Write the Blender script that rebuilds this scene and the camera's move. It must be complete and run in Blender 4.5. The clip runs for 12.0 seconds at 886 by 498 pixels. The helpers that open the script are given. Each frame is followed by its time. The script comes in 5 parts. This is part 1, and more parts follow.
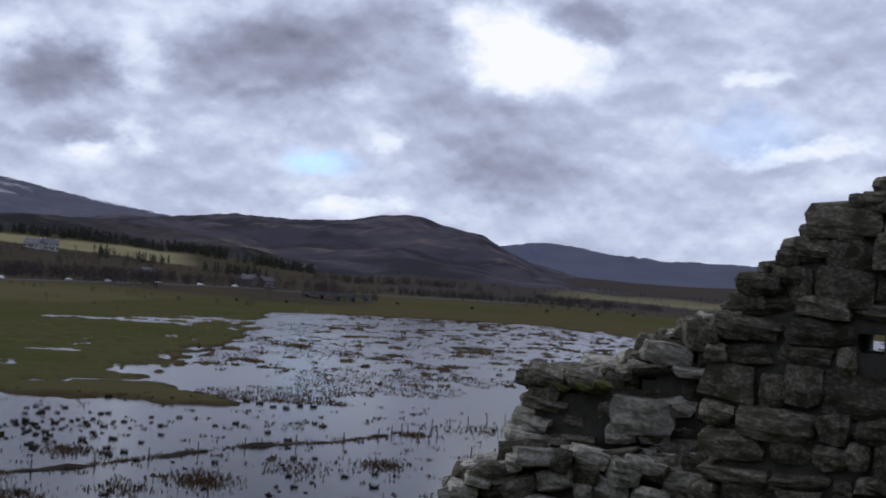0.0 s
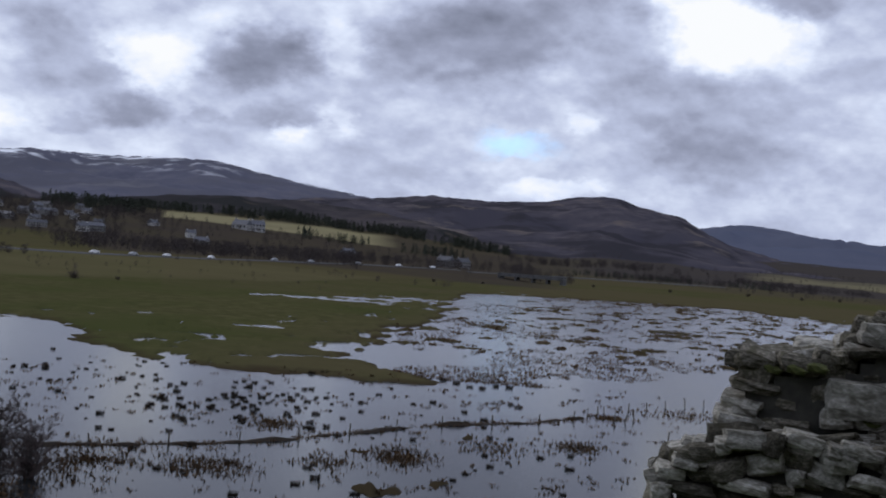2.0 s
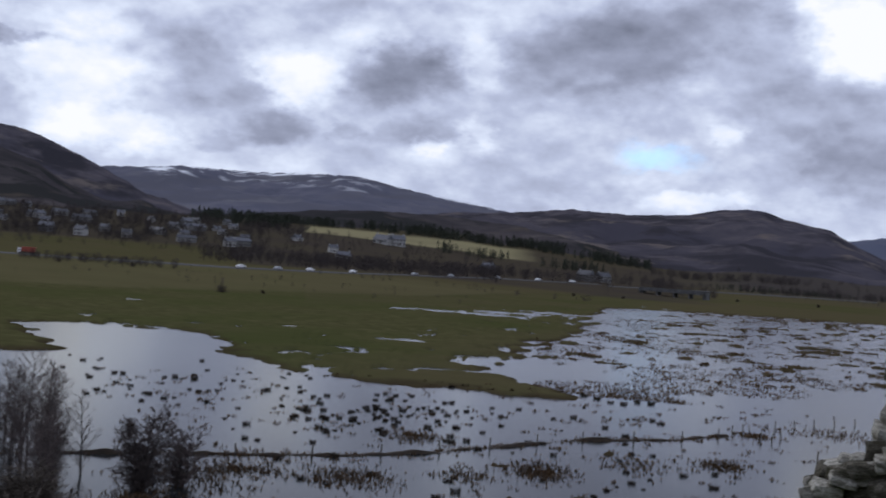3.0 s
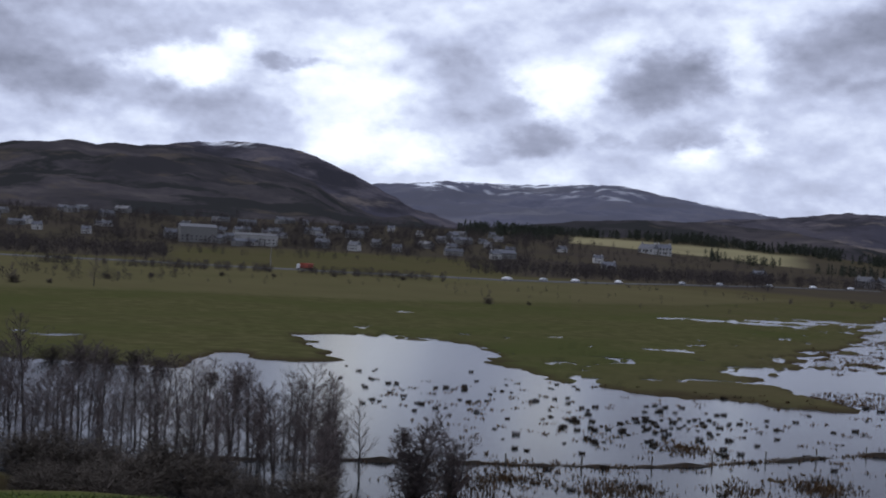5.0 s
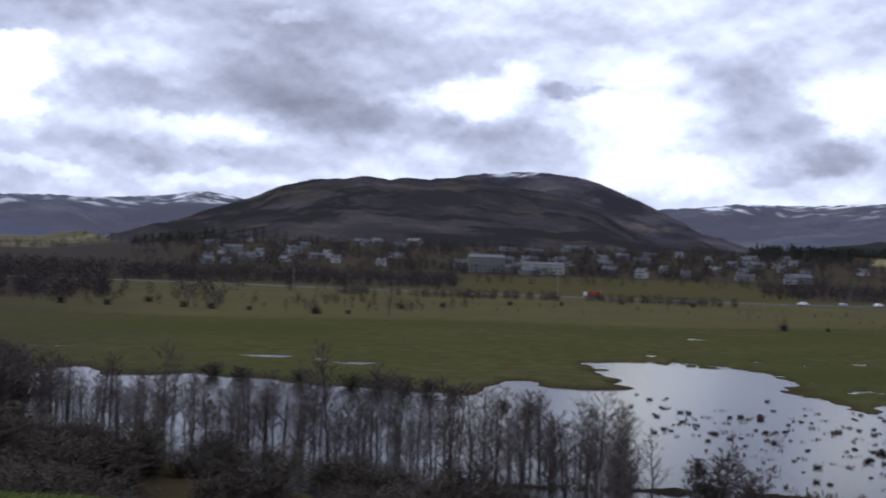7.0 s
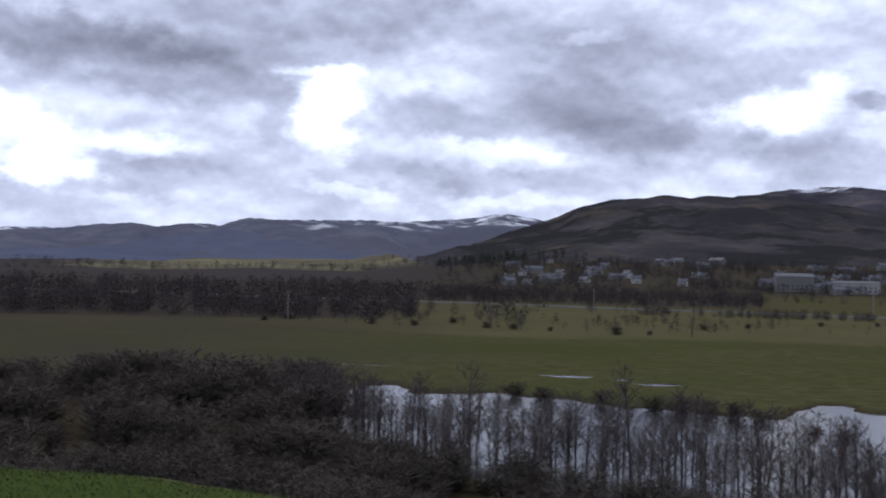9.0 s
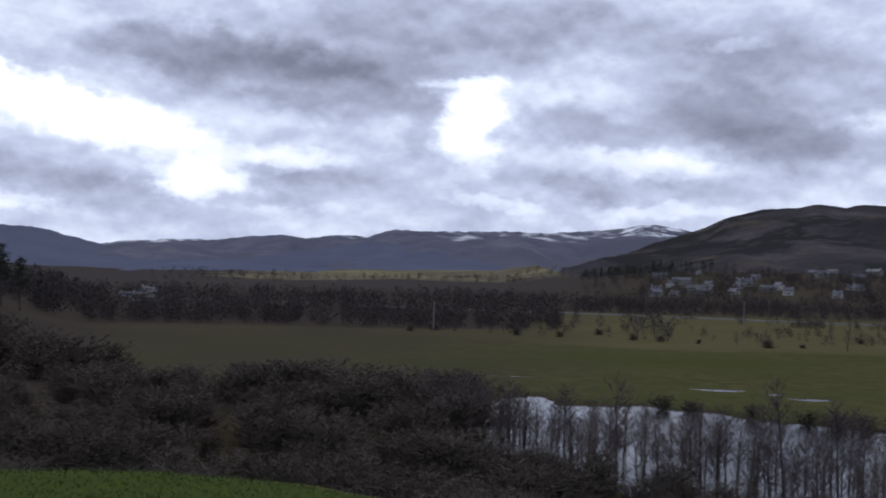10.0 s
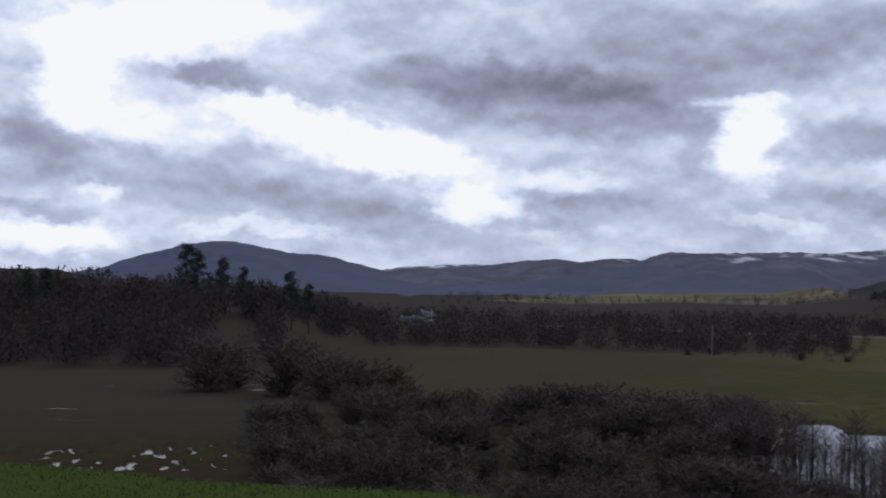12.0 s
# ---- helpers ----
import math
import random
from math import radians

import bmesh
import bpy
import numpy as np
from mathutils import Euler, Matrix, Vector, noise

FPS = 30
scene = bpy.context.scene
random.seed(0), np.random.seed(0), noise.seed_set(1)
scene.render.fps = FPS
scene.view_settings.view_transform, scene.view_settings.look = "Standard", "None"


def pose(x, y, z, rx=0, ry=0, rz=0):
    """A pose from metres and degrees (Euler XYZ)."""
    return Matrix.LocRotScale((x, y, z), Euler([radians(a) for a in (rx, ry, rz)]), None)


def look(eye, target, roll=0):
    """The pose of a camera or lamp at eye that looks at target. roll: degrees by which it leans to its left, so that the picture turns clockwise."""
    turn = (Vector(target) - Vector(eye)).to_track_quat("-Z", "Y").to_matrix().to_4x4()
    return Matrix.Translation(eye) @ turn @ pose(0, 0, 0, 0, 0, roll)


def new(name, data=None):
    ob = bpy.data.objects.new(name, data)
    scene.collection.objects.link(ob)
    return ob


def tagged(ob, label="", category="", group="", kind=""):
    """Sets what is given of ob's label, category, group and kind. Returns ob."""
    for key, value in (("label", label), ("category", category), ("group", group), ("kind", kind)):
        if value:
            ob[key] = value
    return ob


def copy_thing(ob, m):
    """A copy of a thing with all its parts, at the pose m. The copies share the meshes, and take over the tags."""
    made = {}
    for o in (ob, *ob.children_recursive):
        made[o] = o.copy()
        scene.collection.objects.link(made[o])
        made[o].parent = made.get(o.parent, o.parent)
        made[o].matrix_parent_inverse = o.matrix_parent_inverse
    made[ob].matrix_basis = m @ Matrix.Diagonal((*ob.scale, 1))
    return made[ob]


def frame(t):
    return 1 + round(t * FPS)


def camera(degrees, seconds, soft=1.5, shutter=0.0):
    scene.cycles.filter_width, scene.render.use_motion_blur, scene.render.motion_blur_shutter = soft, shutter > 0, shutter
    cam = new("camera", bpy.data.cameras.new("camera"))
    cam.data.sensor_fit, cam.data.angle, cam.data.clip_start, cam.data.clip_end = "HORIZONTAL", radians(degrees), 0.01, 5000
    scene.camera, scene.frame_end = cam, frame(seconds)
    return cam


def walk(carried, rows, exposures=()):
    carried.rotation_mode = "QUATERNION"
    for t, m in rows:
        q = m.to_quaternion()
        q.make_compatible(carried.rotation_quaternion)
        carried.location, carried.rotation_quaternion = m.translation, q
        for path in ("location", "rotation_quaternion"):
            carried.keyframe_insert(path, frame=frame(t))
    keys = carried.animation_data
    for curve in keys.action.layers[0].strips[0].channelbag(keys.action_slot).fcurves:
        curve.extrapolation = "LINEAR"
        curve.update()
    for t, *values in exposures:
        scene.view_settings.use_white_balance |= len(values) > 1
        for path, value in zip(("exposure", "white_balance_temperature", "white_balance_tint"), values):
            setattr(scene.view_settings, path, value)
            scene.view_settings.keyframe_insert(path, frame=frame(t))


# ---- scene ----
# ---- camera and its way: a turn from a mound, eye 18 m above the flooded plain ----
cam = camera(40.0, 12.0, soft=1.9, shutter=0.3)
walk(cam, [
    (0.0, pose(0.000, -0.000, 18.000, 91.50, -3.89, -0.05)),
    (0.5, pose(-0.011, -0.000, 17.994, 91.07, -4.15, 2.18)),
    (1.0, pose(-0.023, -0.001, 17.989, 91.00, -4.31, 4.79)),
    (1.5, pose(-0.033, -0.002, 17.983, 90.53, -4.16, 6.83)),
    (2.0, pose(-0.045, -0.004, 17.978, 90.00, -4.26, 9.17)),
    (2.5, pose(-0.058, -0.006, 17.973, 90.47, -4.63, 11.97)),
    (3.0, pose(-0.076, -0.010, 17.967, 90.19, -4.15, 15.74)),
    (5.0, pose(-0.132, -0.033, 17.967, 89.93, -2.99, 28.17)),
    (5.5, pose(-0.142, -0.039, 17.967, 90.01, -2.27, 30.41)),
    (6.0, pose(-0.156, -0.048, 17.967, 90.17, -2.04, 33.93)),
    (6.5, pose(-0.168, -0.056, 17.967, 90.38, -1.92, 36.80)),
    (7.0, pose(-0.186, -0.071, 17.967, 90.68, -1.89, 41.61)),
    (9.0, pose(-0.231, -0.122, 17.967, 91.26, -1.41, 55.66)),
    (9.5, pose(-0.241, -0.137, 17.967, 91.58, -1.33, 59.27)),
    (10.0, pose(-0.248, -0.151, 17.967, 91.62, -1.50, 62.47)),
    (10.5, pose(-0.256, -0.166, 17.967, 91.74, -1.17, 65.95)),
    (11.0, pose(-0.262, -0.182, 17.967, 92.09, -1.15, 69.56)),
    (11.5, pose(-0.267, -0.195, 17.967, 91.98, -1.00, 72.40)),
    (12.0, pose(-0.271, -0.209, 17.967, 92.45, -1.13, 75.33)),
], exposures=[(0, -0.08), (3, -0.06), (5.5, 0.18), (7, 0.26), (9, 0.26), (10, 0.08), (10.5, 0.04), (12, -0.14)])

# ---- sky: broken cloud, blue gaps, sun hidden to the south-west ----
# cloud banks: bearing (degrees to the left of y), elevation, half widths, tilt, how much brighter or darker
CLOUDS_NORTH = [
    (7.7, 10.18, 6.88, 1.78, -15, -0.55), (18.2, 8.31, 2.8, 1.15, 0, -0.3), (17.8, 5.47, 2.8, 0.56, 5, -0.2), (-3.2, 10.97, 3.31, 1.53, 15, 0.75), (-6.0, 12.65, 1.78, 0.89, 0, -0.45),
    (-1.6, 7.21, 4.33, 2.04, 20, -0.35), (-4.2, 4.73, 4.08, 1.27, 5, -0.3), (14.6, 8.98, 1.27, 1.53, 0, 0.3), (2.9, 6.38, 1.02, 0.46, 0, 0.3), (4.0, 3.11, 2.04, 0.46, -10, 0.35),
    (-16.1, 7.01, 3.06, 0.46, -8, 0.4), (-13.9, 9.99, 1.53, 0.38, 0, 0.3), (-17.8, 11.91, 2.04, 1.78, 0, -0.2), (10.3, 3.3, 3.82, 0.56, 0, -0.15), (14.5, 5.4, 1.02, 0.56, 20, 0.3),
    (-16.9, 5.39, 3.57, 0.64, -5, 0.2)]
CLOUDS_MIDDLE = [
    (17.8, 8.28, 2.55, 1.27, 0, -0.35), (20.8, 5.68, 0.71, 0.51, 0, -0.25), (16.8, 5.72, 1.78, 0.64, 10, -0.2), (16.5, 4.69, 1.02, 0.46, 0, 0.35), (20.3, 9.89, 1.53, 1.02, 0, 0.2)]
CLOUDS_HILL = [
    (46.2, 9.05, 4.84, 3.06, 10, -0.35), (46.1, 6.5, 3.06, 1.02, 0, -0.3), (39.5, 5.67, 2.8, 1.15, 0, -0.35), (40.2, 8.12, 2.8, 0.89, -10, 0.65), (35.4, 8.34, 1.78, 0.36, 5, -0.45),
    (33.0, 7.12, 2.29, 2.04, 0, 0.5), (31.0, 4.68, 2.8, 0.89, 0, 0.5), (26.9, 7.54, 2.55, 1.27, 20, -0.35), (24.0, 5.51, 1.53, 1.02, 0, -0.4), (26.0, 4.55, 2.29, 0.38, 0, -0.25),
    (23.3, 7.46, 1.78, 1.15, 0, 0.45), (52.7, 5.81, 3.06, 0.64, 10, 0.35), (52.6, 3.56, 3.82, 0.38, 0, 0.25)]
CLOUDS_WEST = [
    (69.7, 9.34, 7.65, 1.4, 8, -0.55), (73.7, 10.23, 6.38, 0.76, 5, -0.2), (60.4, 12.08, 8.92, 1.53, 5, -0.35), (65.7, 10.48, 5.1, 1.27, 5, -0.3), (61.4, 7.4, 1.53, 1.66, 0, 0.95),
    (61.7, 9.23, 1.78, 0.38, 0, 0.5), (78.8, 7.16, 5.86, 0.89, 12, 0.85), (83.8, 8.64, 3.06, 0.64, 5, 0.7), (74.1, 4.48, 2.55, 0.89, 12, 0.8), (69.6, 5.66, 2.04, 0.51, 5, 0.4),
    (80.0, 4.27, 5.1, 0.89, 10, -0.35), (76.7, 5.95, 2.04, 0.36, 8, -0.25), (68.8, 4.63, 2.55, 0.76, 10, -0.3), (69.9, 3.41, 2.55, 0.38, 0, -0.25), (63.5, 6.85, 1.53, 1.02, 20, -0.3)]
CLOUDS_VALLEY = [
    (55.6, 7.42, 3.31, 0.76, 10, -0.35), (56.4, 4.82, 2.55, 0.64, 10, -0.3), (50.1, 8.13, 3.82, 1.53, 10, -0.35), (51.3, 5.09, 2.55, 0.51, 0, -0.2), (60.3, 3.73, 2.04, 0.38, 15, 0.3),
    (49.4, 11.25, 1.78, 0.38, -10, 0.3), (84.1, 3.08, 3.06, 0.38, 0, 0.4)]
CLOUDS_SOUTH = [
    (88.9, 12.4, 5.86, 1.53, -8, 1.0), (92.5, 10.13, 1.53, 2.29, 0, 0.9), (89.5, 8.05, 3.31, 1.02, 5, 0.6), (93.4, 7.06, 2.29, 1.78, 10, -0.45), (86.7, 10.24, 2.55, 0.46, 8, -0.45),
    (93.5, 2.51, 3.82, 0.64, -5, 0.7), (91.4, 4.88, 0.76, 0.38, 0, 0.4), (94.0, 3.62, 2.04, 0.38, 0, -0.25), (87.4, 5.31, 4.08, 1.02, 8, -0.2)]
BLUE = [(6.0, 5.14, 1.9, 0.6, 5, 0.9), (-13.8, 7.69, 2.6, 0.9, 0, 0.35)]

world = bpy.data.worlds.new("sky")
scene.world = world
world.use_nodes = True
wn, wl = world.node_tree.nodes, world.node_tree.links
wn.clear()


def wnode(kind, **values):
    n = wn.new(kind)
    for k, v in values.items():
        if k == "op":
            n.operation = v
        elif k.startswith("i"):
            if hasattr(v, "is_output"):
                wl.new(v, n.inputs[int(k[1:])])
            else:
                n.inputs[int(k[1:])].default_value = v
    return n


coords = wnode("ShaderNodeTexCoord").outputs["Generated"]
parts_xyz = wnode("ShaderNodeSeparateXYZ", i0=coords)
wx, wy, wz = parts_xyz.outputs
bearing = wnode("ShaderNodeMath", op="DEGREES", i0=wnode("ShaderNodeMath", op="ARCTAN2", i0=wnode("ShaderNodeMath", op="MULTIPLY", i0=wx, i1=-1.0).outputs[0], i1=wy).outputs[0]).outputs[0]
height = wnode("ShaderNodeMath", op="DEGREES", i0=wnode("ShaderNodeMath", op="ARCSINE", i0=wz).outputs[0]).outputs[0]
flat = wnode("ShaderNodeMath", op="ADD", i0=wnode("ShaderNodeMath", op="ABSOLUTE", i0=wz).outputs[0], i1=0.11).outputs[0]
deck = wnode("ShaderNodeCombineXYZ", i0=wnode("ShaderNodeMath", op="DIVIDE", i0=wx, i1=flat).outputs[0], i1=wnode("ShaderNodeMath", op="DIVIDE", i0=wy, i1=flat).outputs[0]).outputs[0]


def wnoise(scale, detail, rough, vec):
    n = wnode("ShaderNodeTexNoise")
    n.inputs["Scale"].default_value, n.inputs["Detail"].default_value, n.inputs["Roughness"].default_value = scale, detail, rough
    wl.new(vec, n.inputs["Vector"])
    return n


def shifted(rise, stretch):
    """Bearing and elevation as a plane on which clouds lie flattened, looked up a little higher by rise degrees."""
    up = wnode("ShaderNodeMath", op="MULTIPLY_ADD", i0=height, i1=stretch, i2=rise * stretch).outputs[0]
    return wnode("ShaderNodeCombineXYZ", i0=bearing, i1=up).outputs[0]


def centred(colour, amount):
    away = wnode("ShaderNodeVectorMath", op="SUBTRACT", i0=colour, i1=(0.5, 0.5, 0.5)).outputs[0]
    return wnode("ShaderNodeVectorMath", op="MULTIPLY", i0=away, i1=amount).outputs[0]


sky_angles = shifted(0.0, 1.5)
place = wnode("ShaderNodeVectorMath", op="ADD", i0=shifted(0.0, 1.0), i1=centred(wnoise(0.22, 4.0, 0.55, sky_angles).outputs["Color"], (4.6, 2.6, 0))).outputs[0]
place = wnode("ShaderNodeVectorMath", op="ADD", i0=place, i1=centred(wnoise(0.8, 6.0, 0.6, sky_angles).outputs["Color"], (2.2, 1.3, 0))).outputs[0]
px, py, _ = wnode("ShaderNodeSeparateXYZ", i0=place).outputs
squares = wnode("ShaderNodeCombineXYZ", i0=wnode("ShaderNodeMath", op="MULTIPLY", i0=px, i1=px).outputs[0], i1=wnode("ShaderNodeMath", op="MULTIPLY", i0=px, i1=py).outputs[0], i2=wnode("ShaderNodeMath", op="MULTIPLY", i0=py, i1=py).outputs[0]).outputs[0]


def banks(rows, start):
    """Add soft-edged tilted ellipses to a brightness."""
    total = start
    for a, e, wa, we, tilt, s in rows:
        c, d = math.cos(radians(tilt)), math.sin(radians(tilt))
        p, q, w = (c / wa) ** 2 + (d / we) ** 2, 2 * c * d * (1 / wa ** 2 - 1 / we ** 2), (d / wa) ** 2 + (c / we) ** 2
        first = wnode("ShaderNodeVectorMath", op="DOT_PRODUCT", i0=squares, i1=(p, q, w)).outputs["Value"]
        line = wnode("ShaderNodeVectorMath", op="DOT_PRODUCT", i0=place, i1=(-2 * p * a - q * e, -2 * w * e - q * a, 0)).outputs["Value"]
        form = wnode("ShaderNodeMath", op="ADD", i0=first, i1=line).outputs[0]
        form = wnode("ShaderNodeMath", op="ADD", i0=form, i1=p * a * a + q * a * e + w * e * e).outputs[0]
        form = wnode("ShaderNodeMath", op="POWER", i0=wnode("ShaderNodeMath", op="MAXIMUM", i0=form, i1=0.0).outputs[0], i1=1.8).outputs[0]
        form = wnode("ShaderNodeMath", op="POWER", i0=0.45, i1=form).outputs[0]
        total = wnode("ShaderNodeMath", op="MULTIPLY_ADD", i0=form, i1=(0.66 if s > 0 else 0.62) * s, i2=total).outputs[0]
    return total


broad = wnoise(1.1, 7.0, 0.58, deck).outputs["Fac"]
base = wnode("ShaderNodeMath", op="MULTIPLY_ADD", i0=broad, i1=0.20, i2=0.49).outputs[0]
# heaps of cloud: pale upper rims where the cloud thins upwards, grey undersides
for size, detail, rise, thick, rim in ((0.17, 4.0, 0.9, -0.42, 0.75), (0.42, 6.0, 0.45, -0.14, 0.50)):
    low = wnoise(size, detail, 0.54, shifted(0.0, 1.55)).outputs["Fac"]
    high = wnoise(size, detail, 0.54, shifted(rise, 1.55)).outputs["Fac"]
    slope_up = wnode("ShaderNodeMath", op="SUBTRACT", i0=low, i1=high).outputs[0]
    base = wnode("ShaderNodeMath", op="MULTIPLY_ADD", i0=slope_up, i1=rim, i2=base).outputs[0]
    base = wnode("ShaderNodeMath", op="MULTIPLY_ADD", i0=low, i1=thick, i2=base).outputs[0]
base = wnode("ShaderNodeMath", op="ADD", i0=base, i1=0.285).outputs[0]
cover = banks(CLOUDS_NORTH + CLOUDS_MIDDLE + CLOUDS_HILL + CLOUDS_WEST + CLOUDS_VALLEY + CLOUDS_SOUTH, base)
ramp = wnode("ShaderNodeValToRGB", i0=cover)
ramp.color_ramp.elements[0].position, ramp.color_ramp.elements[0].color = 0.05, (0.185, 0.205, 0.285, 1)
ramp.color_ramp.elements[1].position, ramp.color_ramp.elements[1].color = 0.95, (0.955, 0.975, 1.0, 1)
for at, col in ((0.32, (0.325, 0.358, 0.490, 1)), (0.54, (0.49, 0.545, 0.730, 1)), (0.76, (0.74, 0.815, 0.99, 1))):
    ramp.color_ramp.elements.new(at).color = col
clear = wnode("ShaderNodeTexSky")
clear.sky_type, clear.sun_disc, clear.sun_elevation, clear.sun_rotation = "NISHITA", False, radians(35), radians(-62)
clear_b = wnode("ShaderNodeVectorMath", op="MULTIPLY", i0=clear.outputs[0], i1=(0.10, 0.155, 0.25)).outputs[0]
gap = wnode("ShaderNodeMath", op="MINIMUM", i0=banks(BLUE, 0.0), i1=0.85).outputs[0]
mix = wnode("ShaderNodeMix")
mix.data_type = "RGBA"
wl.new(gap, mix.inputs["Factor"])
wl.new(ramp.outputs[0], mix.inputs["A"])
wl.new(clear_b, mix.inputs["B"])
back = wnode("ShaderNodeBackground")
wl.new(mix.outputs["Result"], back.inputs["Color"])
back.inputs["Strength"].default_value = 1.05
wl.new(back.outputs[0], wnode("ShaderNodeOutputWorld").inputs["Surface"])

sun_data = bpy.data.lights.new("sun", "SUN")
sun_data.energy, sun_data.angle, sun_data.color = 0.7, radians(14), (1.0, 0.95, 0.87)
new("sun", sun_data).matrix_world = look((-26.5, 14.0, 41), (0, 0, 20))

# ---- materials ----


def material(name, stops, scale=1.0, detail=6.0, rough=0.85, bump=0.0, bump_scale=None, second=None, second_scale=0.1, spec=0.3, object_random=0.0, island=0.0, stretch=(1, 1, 1)):
    """Grain (stops over a fine noise), blotches (second colour over a coarse noise), relief, and a random shift per piece."""
    m = bpy.data.materials.new(name)
    m.use_nodes = True
    n, l = m.node_tree.nodes, m.node_tree.links
    bsdf = n["Principled BSDF"]
    bsdf.inputs["Roughness"].default_value = rough
    bsdf.inputs["Specular IOR Level"].default_value = spec
    tc = n.new("ShaderNodeTexCoord").outputs["Object"]
    mp = n.new("ShaderNodeMapping")
    mp.inputs["Scale"].default_value = stretch
    l.new(tc, mp.inputs["Vector"])
    vec = mp.outputs[0]
    if object_random:
        info = n.new("ShaderNodeObjectInfo")
        add = n.new("ShaderNodeVectorMath")
        add.operation = "MULTIPLY_ADD"
        l.new(info.outputs["Random"], add.inputs[0])
        add.inputs[1].default_value = (37.0, 91.0, 53.0)
        l.new(vec, add.inputs[2])
        vec = add.outputs[0]
    fine = n.new("ShaderNodeTexNoise")
    fine.inputs["Scale"].default_value, fine.inputs["Detail"].default_value, fine.inputs["Roughness"].default_value = scale, detail, 0.65
    l.new(vec, fine.inputs["Vector"])
    r = n.new("ShaderNodeValToRGB")
    e = r.color_ramp.elements
    e[0].position, e[0].color = 0.28, (*stops[0], 1)
    e[1].position, e[1].color = 0.72, (*stops[-1], 1)
    for k, c in enumerate(stops[1:-1]):
        e.new(0.28 + 0.44 * (k + 1) / (len(stops) - 1)).color = (*c, 1)
    l.new(fine.outputs["Fac"], r.inputs[0])
    col = r.outputs[0]
    if second:
        coarse = n.new("ShaderNodeTexNoise")
        coarse.inputs["Scale"].default_value, coarse.inputs["Detail"].default_value = second_scale, 5.0
        l.new(vec, coarse.inputs["Vector"])
        cr = n.new("ShaderNodeValToRGB")
        cr.color_ramp.elements[0].position, cr.color_ramp.elements[1].position = 0.44, 0.62
        l.new(coarse.outputs["Fac"], cr.inputs[0])
        mx = n.new("ShaderNodeMix")
        mx.data_type = "RGBA"
        l.new(cr.outputs[0], mx.inputs["Factor"])
        l.new(col, mx.inputs["A"])
        mx.inputs["B"].default_value = (*second, 1)
        col = mx.outputs["Result"]
    if object_random or island:
        hs = n.new("ShaderNodeHueSaturation")
        mr = n.new("ShaderNodeMapRange")
        k = object_random or island
        mr.inputs["To Min"].default_value, mr.inputs["To Max"].default_value = 1 - k, 1 + k
        l.new(n.new("ShaderNodeObjectInfo").outputs["Random"] if object_random else n.new("ShaderNodeNewGeometry").outputs["Random Per Island"], mr.inputs["Value"])
        l.new(mr.outputs[0], hs.inputs["Value"])
        l.new(col, hs.inputs["Color"])
        col = hs.outputs[0]
    l.new(col, bsdf.inputs["Base Color"])
    if bump:
        b = n.new("ShaderNodeBump")
        b.inputs["Strength"].default_value = bump
        bn = n.new("ShaderNodeTexNoise")
        bn.inputs["Scale"].default_value, bn.inputs["Detail"].default_value = bump_scale or scale, 8.0
        l.new(vec, bn.inputs["Vector"])
        l.new(bn.outputs["Fac"], b.inputs["Height"])
        l.new(b.outputs[0], bsdf.inputs["Normal"])
    return m


def mixed(m, factor, colour, into=None):
    """Lay a colour over a material's base colour where factor (a node output) says so."""
    n, l = m.node_tree.nodes, m.node_tree.links
    bsdf = n["Principled BSDF"]
    old = bsdf.inputs["Base Color"].links[0].from_socket
    mx = n.new("ShaderNodeMix")
    mx.data_type = "RGBA"
    l.new(factor, mx.inputs["Factor"])
    l.new(old, mx.inputs["A"])
    if hasattr(colour, "is_output"):
        l.new(colour, mx.inputs["B"])
    else:
        mx.inputs["B"].default_value = (*colour, 1)
    l.new(mx.outputs["Result"], bsdf.inputs["Base Color"])


def by_attribute(m, name, colour, grain=0.0, grain_scale=1.0):
    n, l = m.node_tree.nodes, m.node_tree.links
    at = n.new("ShaderNodeAttribute")
    at.attribute_name = name
    out = at.outputs["Fac"]
    if grain:
        t = n.new("ShaderNodeTexNoise")
        t.inputs["Scale"].default_value, t.inputs["Detail"].default_value = grain_scale, 7.0
        l.new(n.new("ShaderNodeTexCoord").outputs["Object"], t.inputs["Vector"])
        s = n.new("ShaderNodeMath")
        s.operation, s.inputs[1].default_value = "SUBTRACT", 0.5
        l.new(t.outputs["Fac"], s.inputs[0])
        k = n.new("ShaderNodeMath")
        k.operation, k.use_clamp, k.inputs[1].default_value = "MULTIPLY_ADD", True, grain
        l.new(s.outputs[0], k.inputs[0])
        l.new(out, k.inputs[2])
        w = n.new("ShaderNodeMath")
        w.operation, w.use_clamp, w.inputs[1].default_value = "MULTIPLY", True, 6.0
        l.new(out, w.inputs[0])
        p = n.new("ShaderNodeMath")
        p.operation = "MULTIPLY"
        l.new(w.outputs[0], p.inputs[0])
        l.new(k.outputs[0], p.inputs[1])
        out = p.outputs[0]
    mixed(m, out, colour)


